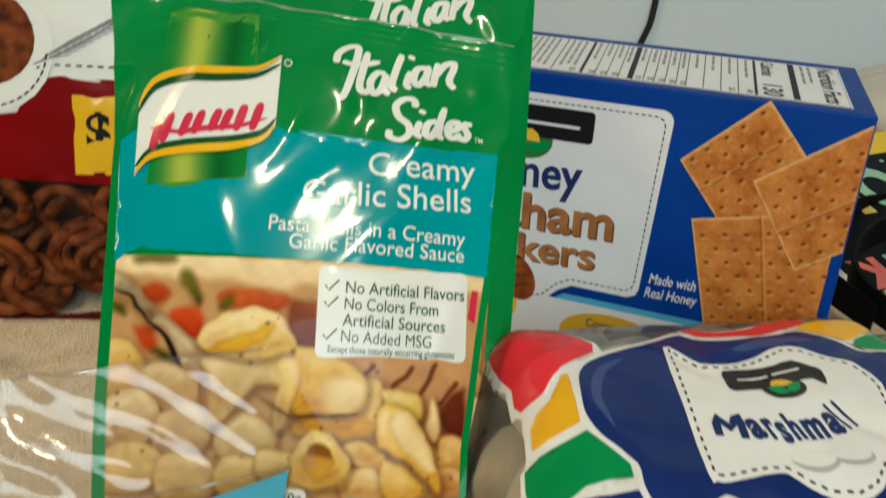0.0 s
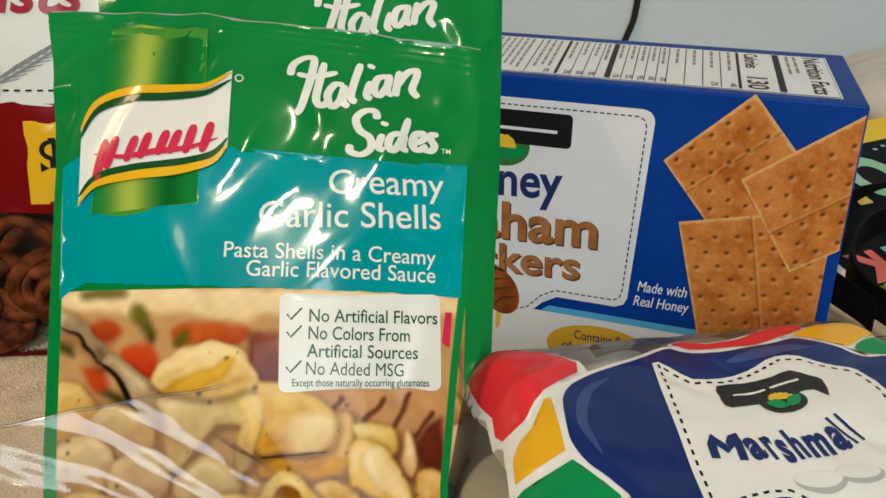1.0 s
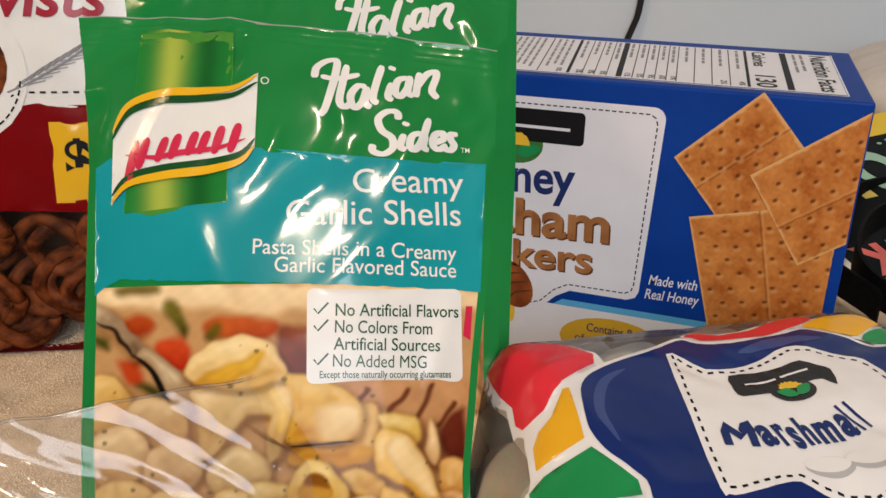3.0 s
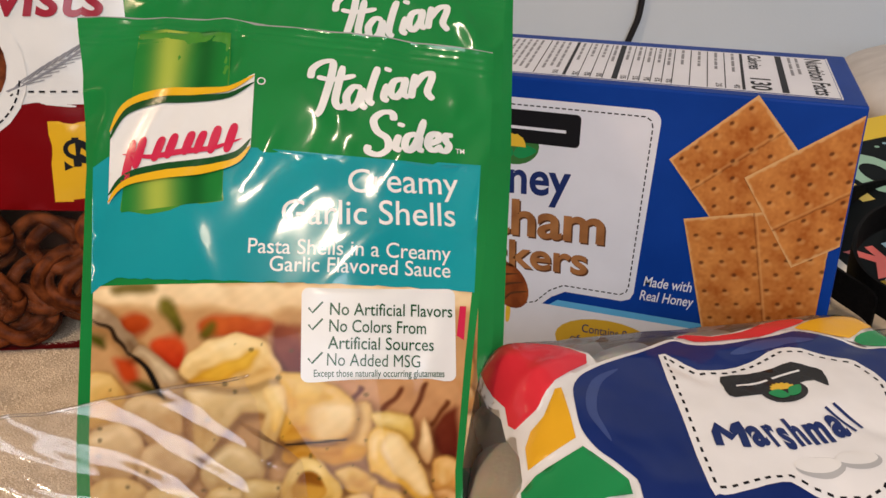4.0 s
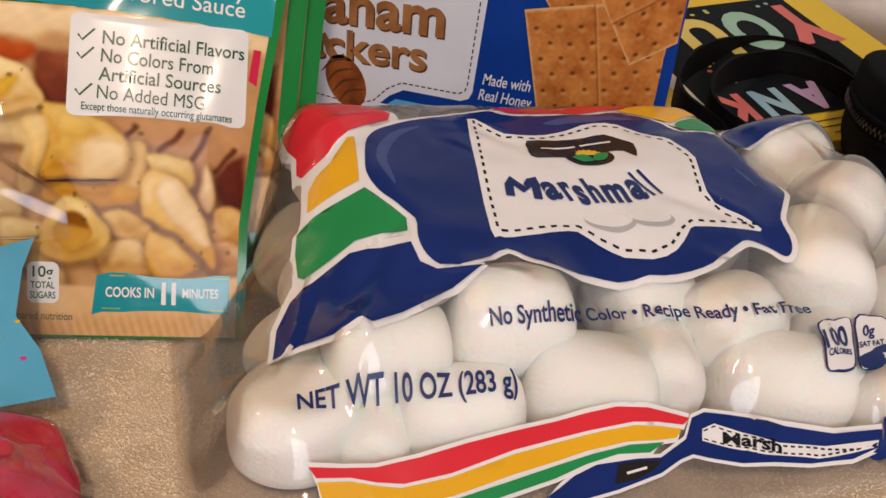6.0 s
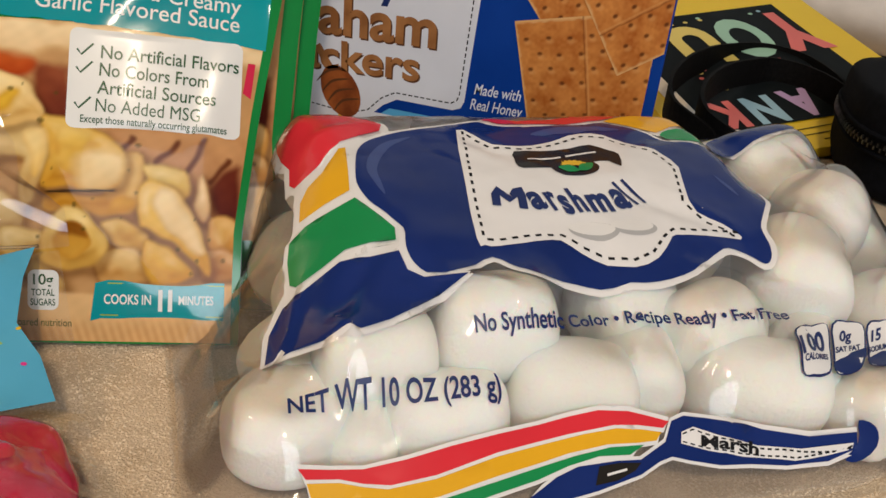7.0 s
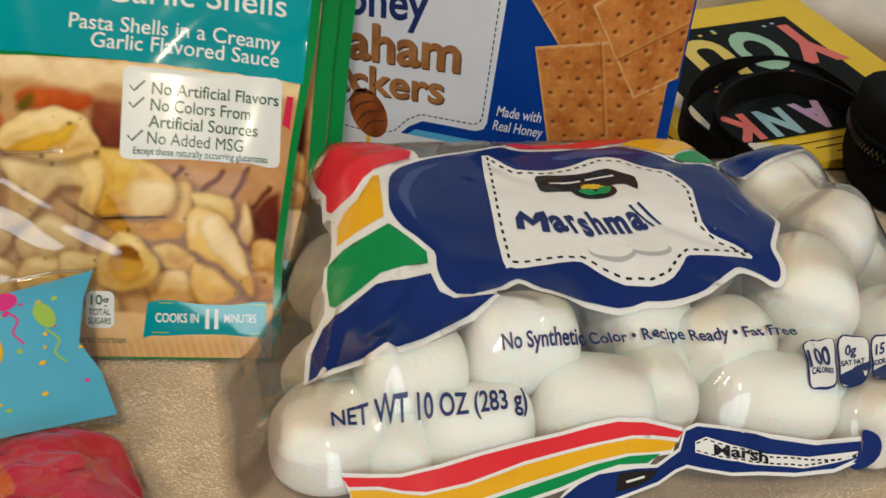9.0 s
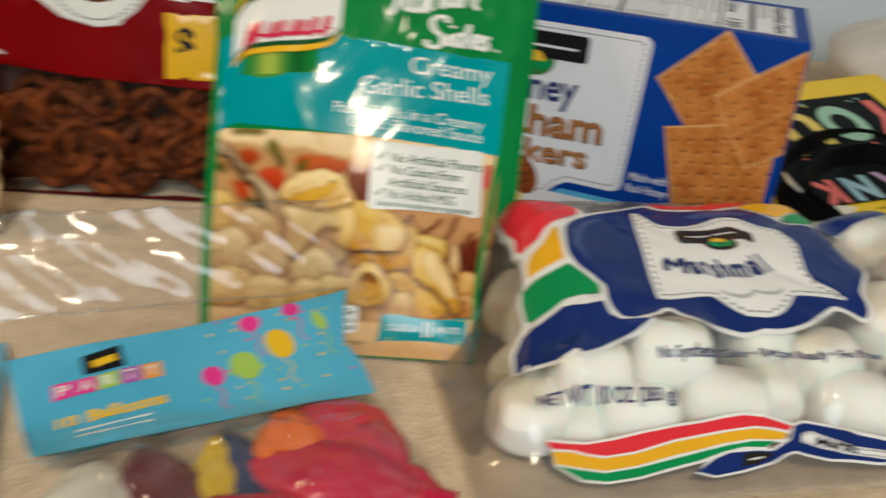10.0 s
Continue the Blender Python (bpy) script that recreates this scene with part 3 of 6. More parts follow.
# the printed meal: outlines on the pouch's face in millimetres, colour as printed, second colour towards its lower side
MEAL_BACK = (
    ([(-116, 93), (-89.5, 94), (-51, 93), (2, 92), (2, 85), (-51, 85), (-61.7, 82.4), (-78.7, 85.6), (-94.7, 85.5), (-116, 87)], (240, 226, 204), (232, 210, 182)),
    ([(-94.7, 88), (-91, 88), (-87.5, 79.2), (-89, 76.6), (-92.4, 81.4)], (150, 145, 70), (96, 100, 30)),
    ([(-110, 93), (-98, 94), (-97, 90.5), (-108, 90)], (150, 140, 90), (150, 140, 90)),
    ([(-80.5, 76.9), (-82.8, 80.1), (-78.6, 83.3), (-70.2, 83.1), (-61.7, 81.9), (-59.6, 78.6), (-63.7, 75.6), (-75.3, 76.3)], (224, 122, 66), (204, 88, 44)),
    ([(-107.6, 81.9), (-102.2, 83.8), (-97.8, 81.6), (-99.8, 77.4), (-105.2, 77.5)], (214, 104, 56), (196, 84, 44)),
    ([(-97, 74.6), (-90.1, 77.2), (-85.7, 72.8), (-86.6, 66.5), (-93, 68.2)], (232, 100, 58), (206, 58, 36)),
    ([(-108.2, 70.2), (-102.8, 70.1), (-100.4, 62.7), (-104.7, 63.4)], (224, 98, 54), (204, 74, 40)),
    ([(-117.5, 78), (-111.8, 76.7), (-111.2, 73.5), (-115.1, 74.6)], (112, 118, 50), (90, 96, 36)),
    ([(-102.6, 62.7), (-96.1, 61.6), (-95, 58.4), (-100.3, 59.6)], (104, 104, 44), (80, 84, 30)),
    ([(-81.7, 76.9), (-78.6, 81.1), (-76.4, 80), (-78.9, 75.3)], (136, 128, 52), (110, 104, 40)),
    ([(-60, 79), (-51, 79), (-49, 64), (-57.3, 66)], (178, 104, 78), (150, 70, 54)),
    ([(-40, 62.5), (-1, 62), (-1, 36), (-15.2, 36.7), (-19.3, 50.5), (-27.9, 53.9)], (216, 172, 136), (196, 146, 112)),
    ([(-8.5, 50.2), (-2, 53.3), (-2, 38), (-8.6, 39), (-10.7, 46.1)], (150, 74, 56), (128, 50, 38)))
MEAL_SHELLS = (
    ([(-118, 64.2), (-109.2, 65), (-103.5, 57.6), (-104.4, 50.3), (-114.1, 48.5), (-118.2, 53.8)], (232, 204, 142), (214, 176, 110)),
    ([(-103.5, 57.6), (-93.9, 58.4), (-86.4, 52.1), (-88.5, 44.9), (-99, 45.1), (-104.4, 50.3)], (226, 204, 168), (204, 172, 130)),
    ([(-116.2, 46.5), (-105.5, 50.4), (-97.9, 43), (-104, 34), (-113.6, 34.2)], (224, 202, 170), (204, 176, 140)),
    ([(-98.9, 42), (-88.5, 47), (-81.1, 38.6), (-89.4, 30.1), (-99.8, 32.9)], (222, 200, 170), (202, 174, 144)),
    ([(-114, 32), (-104, 35), (-96, 29), (-102, 20), (-114, 20)], (226, 200, 150), (206, 174, 120)),
    ([(-97, 30), (-86, 31), (-78, 24), (-84, 17), (-98, 18)], (226, 204, 160), (206, 174, 120)),
    ([(-80, 38.6), (-70.8, 44.5), (-61.4, 38.1), (-65.6, 29.1), (-78, 29.4)], (224, 204, 164), (204, 174, 128)),
    ([(-78, 30), (-66, 31), (-62, 22), (-70, 17), (-80, 20)], (226, 200, 140), (210, 176, 112)),
    ([(-85.5, 60.8), (-69.8, 61.5), (-57.3, 63.9), (-54.3, 52.4), (-57.3, 44.2), (-62.4, 39), (-62.9, 46.4), (-61, 53), (-68.7, 52.7), (-77, 42.6), (-83.2, 40.7), (-83.3, 52)], (228, 208, 164), (214, 190, 146)),
    ([(-87.2, 65.5), (-84.6, 70.7), (-78.4, 75.3), (-70.1, 76.9), (-61.6, 73.9), (-57.4, 69.1), (-56.8, 63.9), (-61.4, 62.9), (-69.8, 61), (-80.2, 61.7)], (240, 224, 184), (232, 208, 158)),
    ([(-37.4, 54.1), (-28.7, 54.4), (-31.2, 39.4), (-39.6, 37.3), (-55.2, 37.8), (-55.2, 42.6), (-40.6, 43.2)], (230, 200, 134), (222, 176, 80)),
    ([(-57.3, 64.9), (-48.9, 63.7), (-39.5, 59.4), (-33.7, 55.6), (-36.4, 45.8), (-46.8, 44.8), (-56, 44.2), (-54.9, 52.4)], (232, 204, 116), (226, 182, 82)),
    ([(-15.2, 41.5), (-12.8, 50.9), (-10.6, 42.9), (-12, 36.6)], (236, 212, 178), (222, 186, 146)),
    ([(-29, 51.6), (-17.2, 51.6), (-17.8, 42.6), (-25.8, 46)], (232, 212, 138), (224, 190, 100)),
    ([(-10.1, 38.5), (-2.2, 37), (-2.2, 28.8), (-6.6, 23.5), (-9.8, 29.4)], (230, 188, 118), (214, 160, 92)),
    ([(-11.7, 28.3), (-2.5, 27.7), (-2.3, 20), (-11.4, 20)], (224, 180, 128), (212, 160, 104)),
    ([(-39.5, 35.9), (-32, 35.3), (-27, 31.6), (-29, 27.3), (-36.6, 29.9)], (234, 208, 138), (220, 180, 94)),
    ([(-30.6, 36.3), (-29.5, 46.4), (-23.9, 47.9), (-17, 41.2), (-10.8, 29.4), (-9.3, 20.7), (-16.5, 26.5), (-27.3, 34.1)], (236, 202, 98), (228, 184, 80)),
    ([(-67.2, 33.6), (-55.7, 31.3), (-57.3, 25.4), (-50.5, 18.6), (-50.5, 14.7), (-58, 17.4), (-67.1, 25.8)], (226, 204, 144), (210, 176, 110)),
    ([(-38.4, 27.1), (-30.9, 28.4), (-26.8, 23.6), (-26.9, 18.4), (-39.3, 18), (-42.1, 23.1)], (232, 206, 160), (220, 184, 132)),
    ([(-28.1, 30.5), (-20.3, 26.9), (-14.1, 19.8), (-25.9, 18.4)], (234, 202, 104), (226, 178, 74)),
    ([(-57.1, 26.4), (-54.4, 35.3), (-49.7, 38.7), (-43.2, 36.6), (-38.3, 31), (-39.3, 25.1), (-44.9, 21.5), (-51.5, 21.6), (-56.1, 23.3)], (236, 216, 156), (222, 188, 110)))
# lighter lips, golden hollows and flanks on the shells
MEAL_TOUCHES = (
    ([(-84.5, 63.2), (-76.2, 67.9), (-65.8, 71.9), (-63.1, 70.3), (-67.7, 65.1), (-76.1, 62.1)], (232, 196, 84), (224, 180, 66), 2.4),
    ([(-46.9, 54.3), (-34.1, 55.3), (-36.4, 46), (-46.8, 45.2)], (240, 224, 186), (230, 204, 156), 3.0),
    ([(-52, 62), (-45, 61), (-46, 56), (-53, 57)], (238, 220, 160), (232, 200, 110), 3.0),
    ([(-23.9, 46.7), (-17, 40.7), (-10.7, 28.4), (-14.5, 27.2), (-22.5, 34.8), (-26.5, 40.6)], (242, 228, 196), (234, 210, 168), 2.2),
    ([(-53.4, 29), (-50.6, 34.2), (-45, 33.7), (-42.9, 28.9), (-46.7, 24.6), (-51.5, 25.4)], (206, 158, 66), (228, 184, 92), 1.2),
    ([(-52, 32), (-50.6, 34.2), (-45, 33.7), (-44, 31), (-48, 31.6)], (170, 112, 44), (180, 124, 50), 1.6),
    ([(-62, 60), (-56.5, 61), (-55.6, 52), (-58, 47), (-59.6, 54)], (240, 222, 176), (236, 206, 130), 2.0),
    ([(-37, 42), (-31, 42), (-32, 38.4), (-38, 38)], (226, 182, 70), (220, 170, 60), 2.0))


def meal_picture(a, b):
    """Linear colours of the printed meal at the places a, b."""
    rgb = np.empty((len(a), 3))
    tint = np.array((0.85, 0.76, 0.55))
    ink_of = lambda c: (np.asarray(c, float) / 255) ** 2.45 * tint
    rgb[:] = ink_of((210, 172, 134))

    def lay(mask, colour):
        m = mask[:, None]
        rgb[:] = rgb * (1 - m) + m * np.asarray(colour, float)

    def away(loop, near):
        """The points near the outline and their signed distance from it (inside < 0)."""
        pts = np.array(rounded(loop, 4))
        lo, hi = pts.min(0) - near, pts.max(0) + near
        ids = np.nonzero((a > lo[0]) & (a < hi[0]) & (b > lo[1]) & (b < hi[1]))[0]
        x, y = a[ids] + 0.9 * speckle(a[ids], b[ids], 5.0, 2.0), b[ids] + 0.9 * speckle(a[ids], b[ids], 5.0, 4.0)
        dist, hit = np.full(len(ids), 1e9), np.zeros(len(ids), bool)
        for (x0, y0), (x1, y1) in zip(pts, np.roll(pts, -1, 0)):
            dx, dy = x1 - x0, y1 - y0
            f = np.clip(((x - x0) * dx + (y - y0) * dy) / (dx * dx + dy * dy + 1e-9), 0, 1)
            dist = np.minimum(dist, np.hypot(x - x0 - f * dx, y - y0 - f * dy))
            hit ^= ((y0 > y) != (y1 > y)) & (x < dx * (y - y0) / (dy if dy else 1e-9) + x0)
        return ids, np.where(hit, -dist, dist), np.clip((y - lo[1] - near) / (hi[1] - lo[1] - 2 * near), 0, 1)

    def paint(loop, top, low, blur, shade=0.0, rim=0.0, seed=0.0):
        ids, d, up = away(loop, 6.0)
        if shade:
            ids2, d2, _ = away([(x + 0.8, y - 1.2) for x, y in loop], 6.0)
            rgb[ids2] *= (1 - shade * np.exp(-(np.clip(d2, 0, None) / 1.5) ** 2))[:, None] ** np.array((0.8, 1.1, 1.5))
        f = np.clip(up + 0.34 * speckle(a[ids], b[ids], 6.5, seed) + 0.12 * speckle(a[ids], b[ids], 2.2, seed + 1), 0, 1)[:, None]
        colour = f * ink_of(top) + (1 - f) * ink_of(low)
        colour = colour * (1 - 0.16 * soft(-d - 1.0, 2.4)[:, None] * np.array((0.5, 1.0, 1.6)))
        if shade:
            # soft hollow towards the lower side, a sheen along the upper one
            colour = colour * (1 - 0.30 * (np.exp(-((d + 3.2) / 1.8) ** 2) * np.clip(1 - 1.7 * f[:, 0], 0, 1))[:, None] * np.array((0.5, 1.0, 1.7)))
            k = (0.5 * np.exp(-((d + 2.6) / 1.5) ** 2) * np.clip(2.2 * f[:, 0] - 1.0, 0, 1) * (0.6 + 0.6 * speckle(a[ids], b[ids], 5.0, seed + 2)))[:, None]
            colour = colour + np.clip(k, 0, 1) * (ink_of((250, 242, 222)) - colour)
        if rim:
            k = (soft(np.abs(d + 1.0) - 0.35, 0.9) * np.clip(f[:, 0] * 1.6 - 0.5, 0, 1) * rim)[:, None]
            colour = colour * (1 - k) + k * ink_of((246, 234, 206))
        m = soft(d, blur)[:, None]
        rgb[ids] = rgb[ids] * (1 - m) + m * colour

    for k, (loop, top, low) in enumerate(MEAL_BACK):
        paint(loop, top, low, 3.4, seed=k)
    for x0, y0, x1, y1 in ((-32.1, 60.8, -34.8, 56.6), (-19.2, 60.6, -25.2, 52.8), (-11.6, 60.9, -16.7, 51.5), (-5.6, 55.5, -10.7, 49.3)):
        paint(ribbon([(x0, y0), ((x0 + x1) / 2 + 0.5, (y0 + y1) / 2), (x1, y1)], 1.5), (146, 88, 60), (150, 92, 64), 1.4)
    # the fork under the top shell
    paint([(-118.1, 88.6), (-112.3, 86.5), (-106.4, 80.2), (-100.8, 74.7), (-103.9, 71.2), (-109.6, 77.7), (-117.7, 82.3)], (206, 190, 176), (160, 140, 128), 1.4, 0.3)
    paint([(-100.8, 74.7), (-95.3, 71.5), (-85.5, 63.9), (-84.9, 60.3), (-88.6, 53.1), (-93.4, 59.4), (-98.4, 68.9), (-103.3, 71.2)], (186, 168, 152), (208, 184, 160), 1.2, 0.3)
    paint(ribbon(curve([(-104.4, 72.6), (-97.8, 66.4), (-92.8, 57.4), (-87.2, 50.6)]), 2.0, True), (40, 28, 24), (54, 36, 30), 0.8)
    paint(ribbon(curve([(-116, 82.5), (-109, 77.4), (-104, 71.6)]), 1.2, True), (86, 70, 62), (70, 54, 46), 0.8)
    for k, (loop, top, low) in enumerate(MEAL_SHELLS):
        paint(loop, top, low, 1.5, 0.42, 0.12, k + 0.3)
    for k, (loop, top, low, blur) in enumerate(MEAL_TOUCHES):
        paint(loop, top, low, blur, seed=k)
    lay(soft(np.abs(b - 43.9 - 0.07 * (a + 46)) - 0.32, 0.5) * soft(np.abs(a + 46) - 9.4, 2), ink_of((44, 22, 16)))
    rnd = random.Random(17)
    for _ in range(44):
        px, py = rnd.uniform(-115, -5), rnd.uniform(20, 74)
        r = rnd.uniform(0.25, 0.8)
        lay(soft(np.hypot((a - px) * rnd.uniform(0.6, 1.4), b - py) - r, 0.5) * 0.65, ink_of((112, 104, 50)))
    lay(soft(b - np.interp(a, [-118, -67.2, -50.5, -42, -24.9, 0], [17, 16.2, 14.7, 14.4, 16.7, 18.5]), 1.6), ink_of((228, 196, 160)))
    lay(soft(b - 7 - 0.02 * a, 6) * 0.6 * (0.7 + 0.3 * np.sin(a * 2.6 + 0.8 * b)), ink_of((206, 160, 116)))
    lay(soft(b - 2.5 - 0.03 * (a + 118), 1.5) * soft(a + 62, 4), ink_of((190, 60, 50)))
    grain = 1 + 0.035 * wavy(a * 0.7, b * 0.7, 5.0)
    strength = (rgb @ np.array((0.3, 0.6, 0.1)) / 0.36) ** 0.35
    return np.clip(rgb * (grain * strength)[:, None] ** np.array((1.0, 1.0, 1.15)), 0.004, 0.9)


# brush-lettered words, stroke by stroke
BRUSH_ITALIAN = [[(-49.2, 162.3), (-48.7, 166.3), (-45.5, 169.2), (-42.1, 169.2), (-42.5, 163.8), (-44.3, 155.9), (-46, 151), (-47.6, 149.5)], [(-47.2, 162.9), (-42.3, 162.5), (-34.4, 164.5)], [(-38.6, 168), (-40.3, 159.7), (-41, 154), (-39.4, 151.8), (-36.9, 153.7)],
                 [(-32.2, 159.8), (-35, 160.2), (-37.4, 156.3), (-36.3, 152), (-33.6, 154.2), (-32, 159.8)], [(-31.9, 160), (-32.6, 154.2), (-30.6, 152.3)], [(-26.8, 168.2), (-28.7, 162), (-30, 155.5), (-28.2, 153.8)], [(-23.6, 161.8), (-25, 156.4), (-23.3, 155.1)], [(-23.7, 166.7), (-23.2, 168.3)],
                 [(-18, 164.2), (-21.4, 163), (-22.6, 158.6), (-20.9, 156.6), (-18.2, 160.6), (-17.4, 164.6)], [(-17.3, 165), (-18.3, 158.8), (-16.4, 157.2)], [(-14, 166.5), (-15.1, 161.1), (-15.7, 157)], [(-15.2, 160.9), (-11.8, 165.8), (-8.8, 167), (-8.5, 164.8), (-10.1, 159.8), (-8.1, 156.8)]]
BRUSH_SIDES = [[(-21.7, 147.8), (-22.1, 150.4), (-25.3, 150.8), (-28.3, 148.2), (-27.2, 144.1), (-23.9, 141.2), (-23.7, 137.6), (-26.8, 135.6), (-30.2, 136.8), (-30, 139.1)], [(-19.9, 142.6), (-21.2, 138.2), (-19.3, 136.8)], [(-19.5, 145.6), (-18.9, 147.1)], [(-14.1, 143), (-17.1, 141.9), (-18.1, 138.5), (-16.6, 137), (-14.1, 140.3), (-11.4, 148.8)], [(-12.7, 143), (-13.6, 138.5), (-11.7, 137.7)],
               [(-9.9, 140.4), (-6.8, 141.9), (-7, 144), (-9.5, 143.1), (-10.4, 139.9), (-8.5, 138.2), (-5.5, 139.9)], [(-1.7, 144), (-4.1, 143.8), (-4.2, 142), (-3.1, 140.1), (-4.5, 138.3), (-6.8, 138.7)]]


def brush(line, width, s, lift, mat, parent):
    """A brush stroke, fuller on the way down, with round ends."""
    verts, faces, n = [], [], len(line)
    for i, p in enumerate(line):
        d = (Vector(line[min(i + 1, n - 1)]) - Vector(line[max(i - 1, 0)])).normalized()
        e = min(i, n - 1 - i)
        w = width / 2 * (0.66 + 0.34 * abs(d.y)) * (0.5 if e == 0 else 0.84 if e == 1 else 1.0)
        verts += [s(p[0] - d.y * w * k, p[1] + d.x * w * k, lift) for k in (1, 0, -1)]
    for i in range(n - 1):
        faces += [(3 * i + k, 3 * i + k + 1, 3 * i + k + 4, 3 * i + k + 3) for k in (0, 1)]
    return part("lettering", verts, faces, mat, parent)


def meal_photo(s, up, t, full):
    na, nb = 230, 190
    verts, faces, ab = [], [], []
    for j in range(nb + 1):
        b = 0.6 + (93.0 + up * 0 - 0.6) * j / nb
        a0 = lerp_table([(0, -112.5), (46, -115.4), (80, -116), (93, -116.5)], b)
        a1 = lerp_table([(0, -2.9), (34, -2.9), (70, 0.9), (93, 3.9)], b)
        if not full:
            a1 += 4.6 - 0.06 * b
        for i in range(na + 1):
            ab.append((a0 + (a1 - a0) * i / na, b))
    verts = [s(a, b + up, 0.4) for a, b in ab]
    faces = [(j * (na + 1) + i, j * (na + 1) + i + 1, (j + 1) * (na + 1) + i + 1, (j + 1) * (na + 1) + i) for j in range(nb) for i in range(na)]
    ob = part("meal_photo", verts, faces, P_PHOTO, t, "printed photograph of creamy pasta shells")
    ab = np.array(ab)
    rgb = meal_picture(ab[:, 0], ab[:, 1])
    layer = ob.data.color_attributes.new("picture", "FLOAT_COLOR", "POINT")
    layer.data.foreach_set("color", np.hstack([rgb, np.ones((len(rgb), 1))]).astype(np.float32).ravel())
    return ob


def pouch(lean, back, up, seed, label, full, aside=0.0):
    s = pouch_surface(lean, back, up, seed, aside)
    t = thing("pasta_pouch", Vector((-36, 242, 0)) + PH * back + PA * -58, label, "food pouch", "pasta pouches")

    def edge(i, j, lift=0.0):
        b = j * (lerp_table(P_TOP, i) + up)
        bb = max(0.0, b - up)
        right = lerp_table(P_RIGHT if full else P_RIGHT_BACK, bb)
        a = lerp_table(P_LEFT, bb) + (right - lerp_table(P_LEFT, bb)) * i
        return s(a, b, lift)
    v, f = sheet(edge, 0, 1, 100, 0, 1, 190)
    part("front_film", v, f, P_GREEN, t)
    part("back_film", *sheet(lambda i, j: edge(i, j) + PH * (3.0 + 9 * math.sin(math.pi * i) * math.sin(math.pi * j)), 0, 1, 20, 0, 1, 24), P_BACK, t)
    # photograph of the meal
    o = lambda pts: [(x, y + up) for x, y in pts]
    ph = meal_photo(s, up, t, full)
    if full:
        printed("red_tab", o([(-0.6, 86), (1.6, 86), (0.6, 75), (-1.8, 76.5)]), s, 0.7, P_RED, ph, 0)
    if full:
        sug = printed("sugar_badge", box2(-60, 9.5, -51.5, 21, 2), s, 0.8, P_WHITE, t, 0)
        for body, p0, p1, cap in (("10g", (-58.5, 16.8), (-53, 16.8), 3.0), ("TOTAL", (-59, 13.6), (-52.6, 13.6), 1.9), ("SUGARS", (-59.2, 10.8), (-52.4, 10.8), 1.9)):
            wording(body, p0, p1, cap, s, 1.15, P_DARK, sug, 0.015)
        wording("prepared nutrition", (-66, 5.0), (-48, 4.8), 2.2, s, 0.8, P_HERB, t, 0.005)
        bd = printed("cooking_badge", [(-42.8, 6.6), (-40, 7.4), (-5, 7.4), (-5, 18.6), (-38, 18.6), (-41.5, 17.6)], s, 0.8, P_TEAL, t, 4, "teal badge with white words")
        for line in ([(-40, 8.4), (-5, 8.4)], [(-38, 17.7), (-5, 17.7)]):
            printed("badge_line", ribbon(line, 0.35), s, 1.15, P_LIME, bd, 0)
        wording("COOKS IN", (-39, 11.7), (-25.8, 11.7), 2.8, s, 1.15, P_WHITE, bd, 0.02)
        wording("11", (-23.8, 10.2), (-19.8, 10.2), 5.6, s, 1.15, P_WHITE, bd, 0.06)
        wording("MINUTES", (-18, 11.9), (-8, 12), 2.6, s, 1.15, P_WHITE, bd, 0.02)
    # teal title band with a torn lower edge
    teal = [(-117, 90.5), (-114, 93)] + [(x, 95.3 - (x + 109) * 0.04 + random.Random(int(x * 9)).uniform(-0.35, 0.25)) for x in range(-109, 2, 2)] + [(4.4 - 7 * (not full), 90.6), (7.6 - 9 * (not full), 134), (-34, 135), (-67, 137.6), (-100, 136.8), (-114.5, 135.6), (-119, 132)]
    band = printed("title_band", o(teal), s, 0.6, P_TEAL, t, 2.2, "teal printed title band")
    L = 0.85
    # logo: a plain waving flag on a green block
    if full:
        blk = printed("green_block", o([(-109, 117), (-100, 115.6), (-76, 119.5), (-75.5, 140), (-77, 181), (-108, 182)]), s, L, P_MID, t, 2.2)
        def block(u, v, wide, high):
            f = u / wide + 0.02 * np.sin(v * 0.08)
            g = np.exp(-((f - 0.36) / 0.15) ** 2)[:, None]
            k = np.exp(-((f - 0.74) / 0.12) ** 2)[:, None]
            base = np.array((0.012, 0.20, 0.035)) * (1 - 0.45 * k)
            return base + g * np.array((0.36, 0.26, 0.03))
        picture_patch("gradient_print", o([(-108.6, 116.4), (-76.4, 119.6), (-77, 181), (-108, 182)]), 30, 50, block, s, L + 0.15, blk)
        up_line, lo_line = [(-114.2, 145), (-110, 154), (-101, 158), (-88, 158.4), (-76, 159.6), (-67.8, 164.2)], [(-113, 119.2), (-108, 125.2), (-97, 127.7), (-82, 129.3), (-72.5, 132), (-68, 137.4)]
        flag = printed("logo_flag", o(curve(up_line, 4) + curve(lo_line[::-1], 4)), s, L + 0.75, P_WHITE, t, 1.6, "white waving flag with a plain red mark")
        for line, dy, m in ((up_line, -1.0, P_YELLOW), (up_line, -3.6, P_DARK), (lo_line, 0.6, P_YELLOW), (lo_line, 3.0, P_DARK)):
            printed("flag_stripe", o(ribbon(curve([(x, y + dy) for x, y in line], 5), 2.9, True)), s, L + (2.1 if m is P_YELLOW else 1.7), m, flag, 1.4)
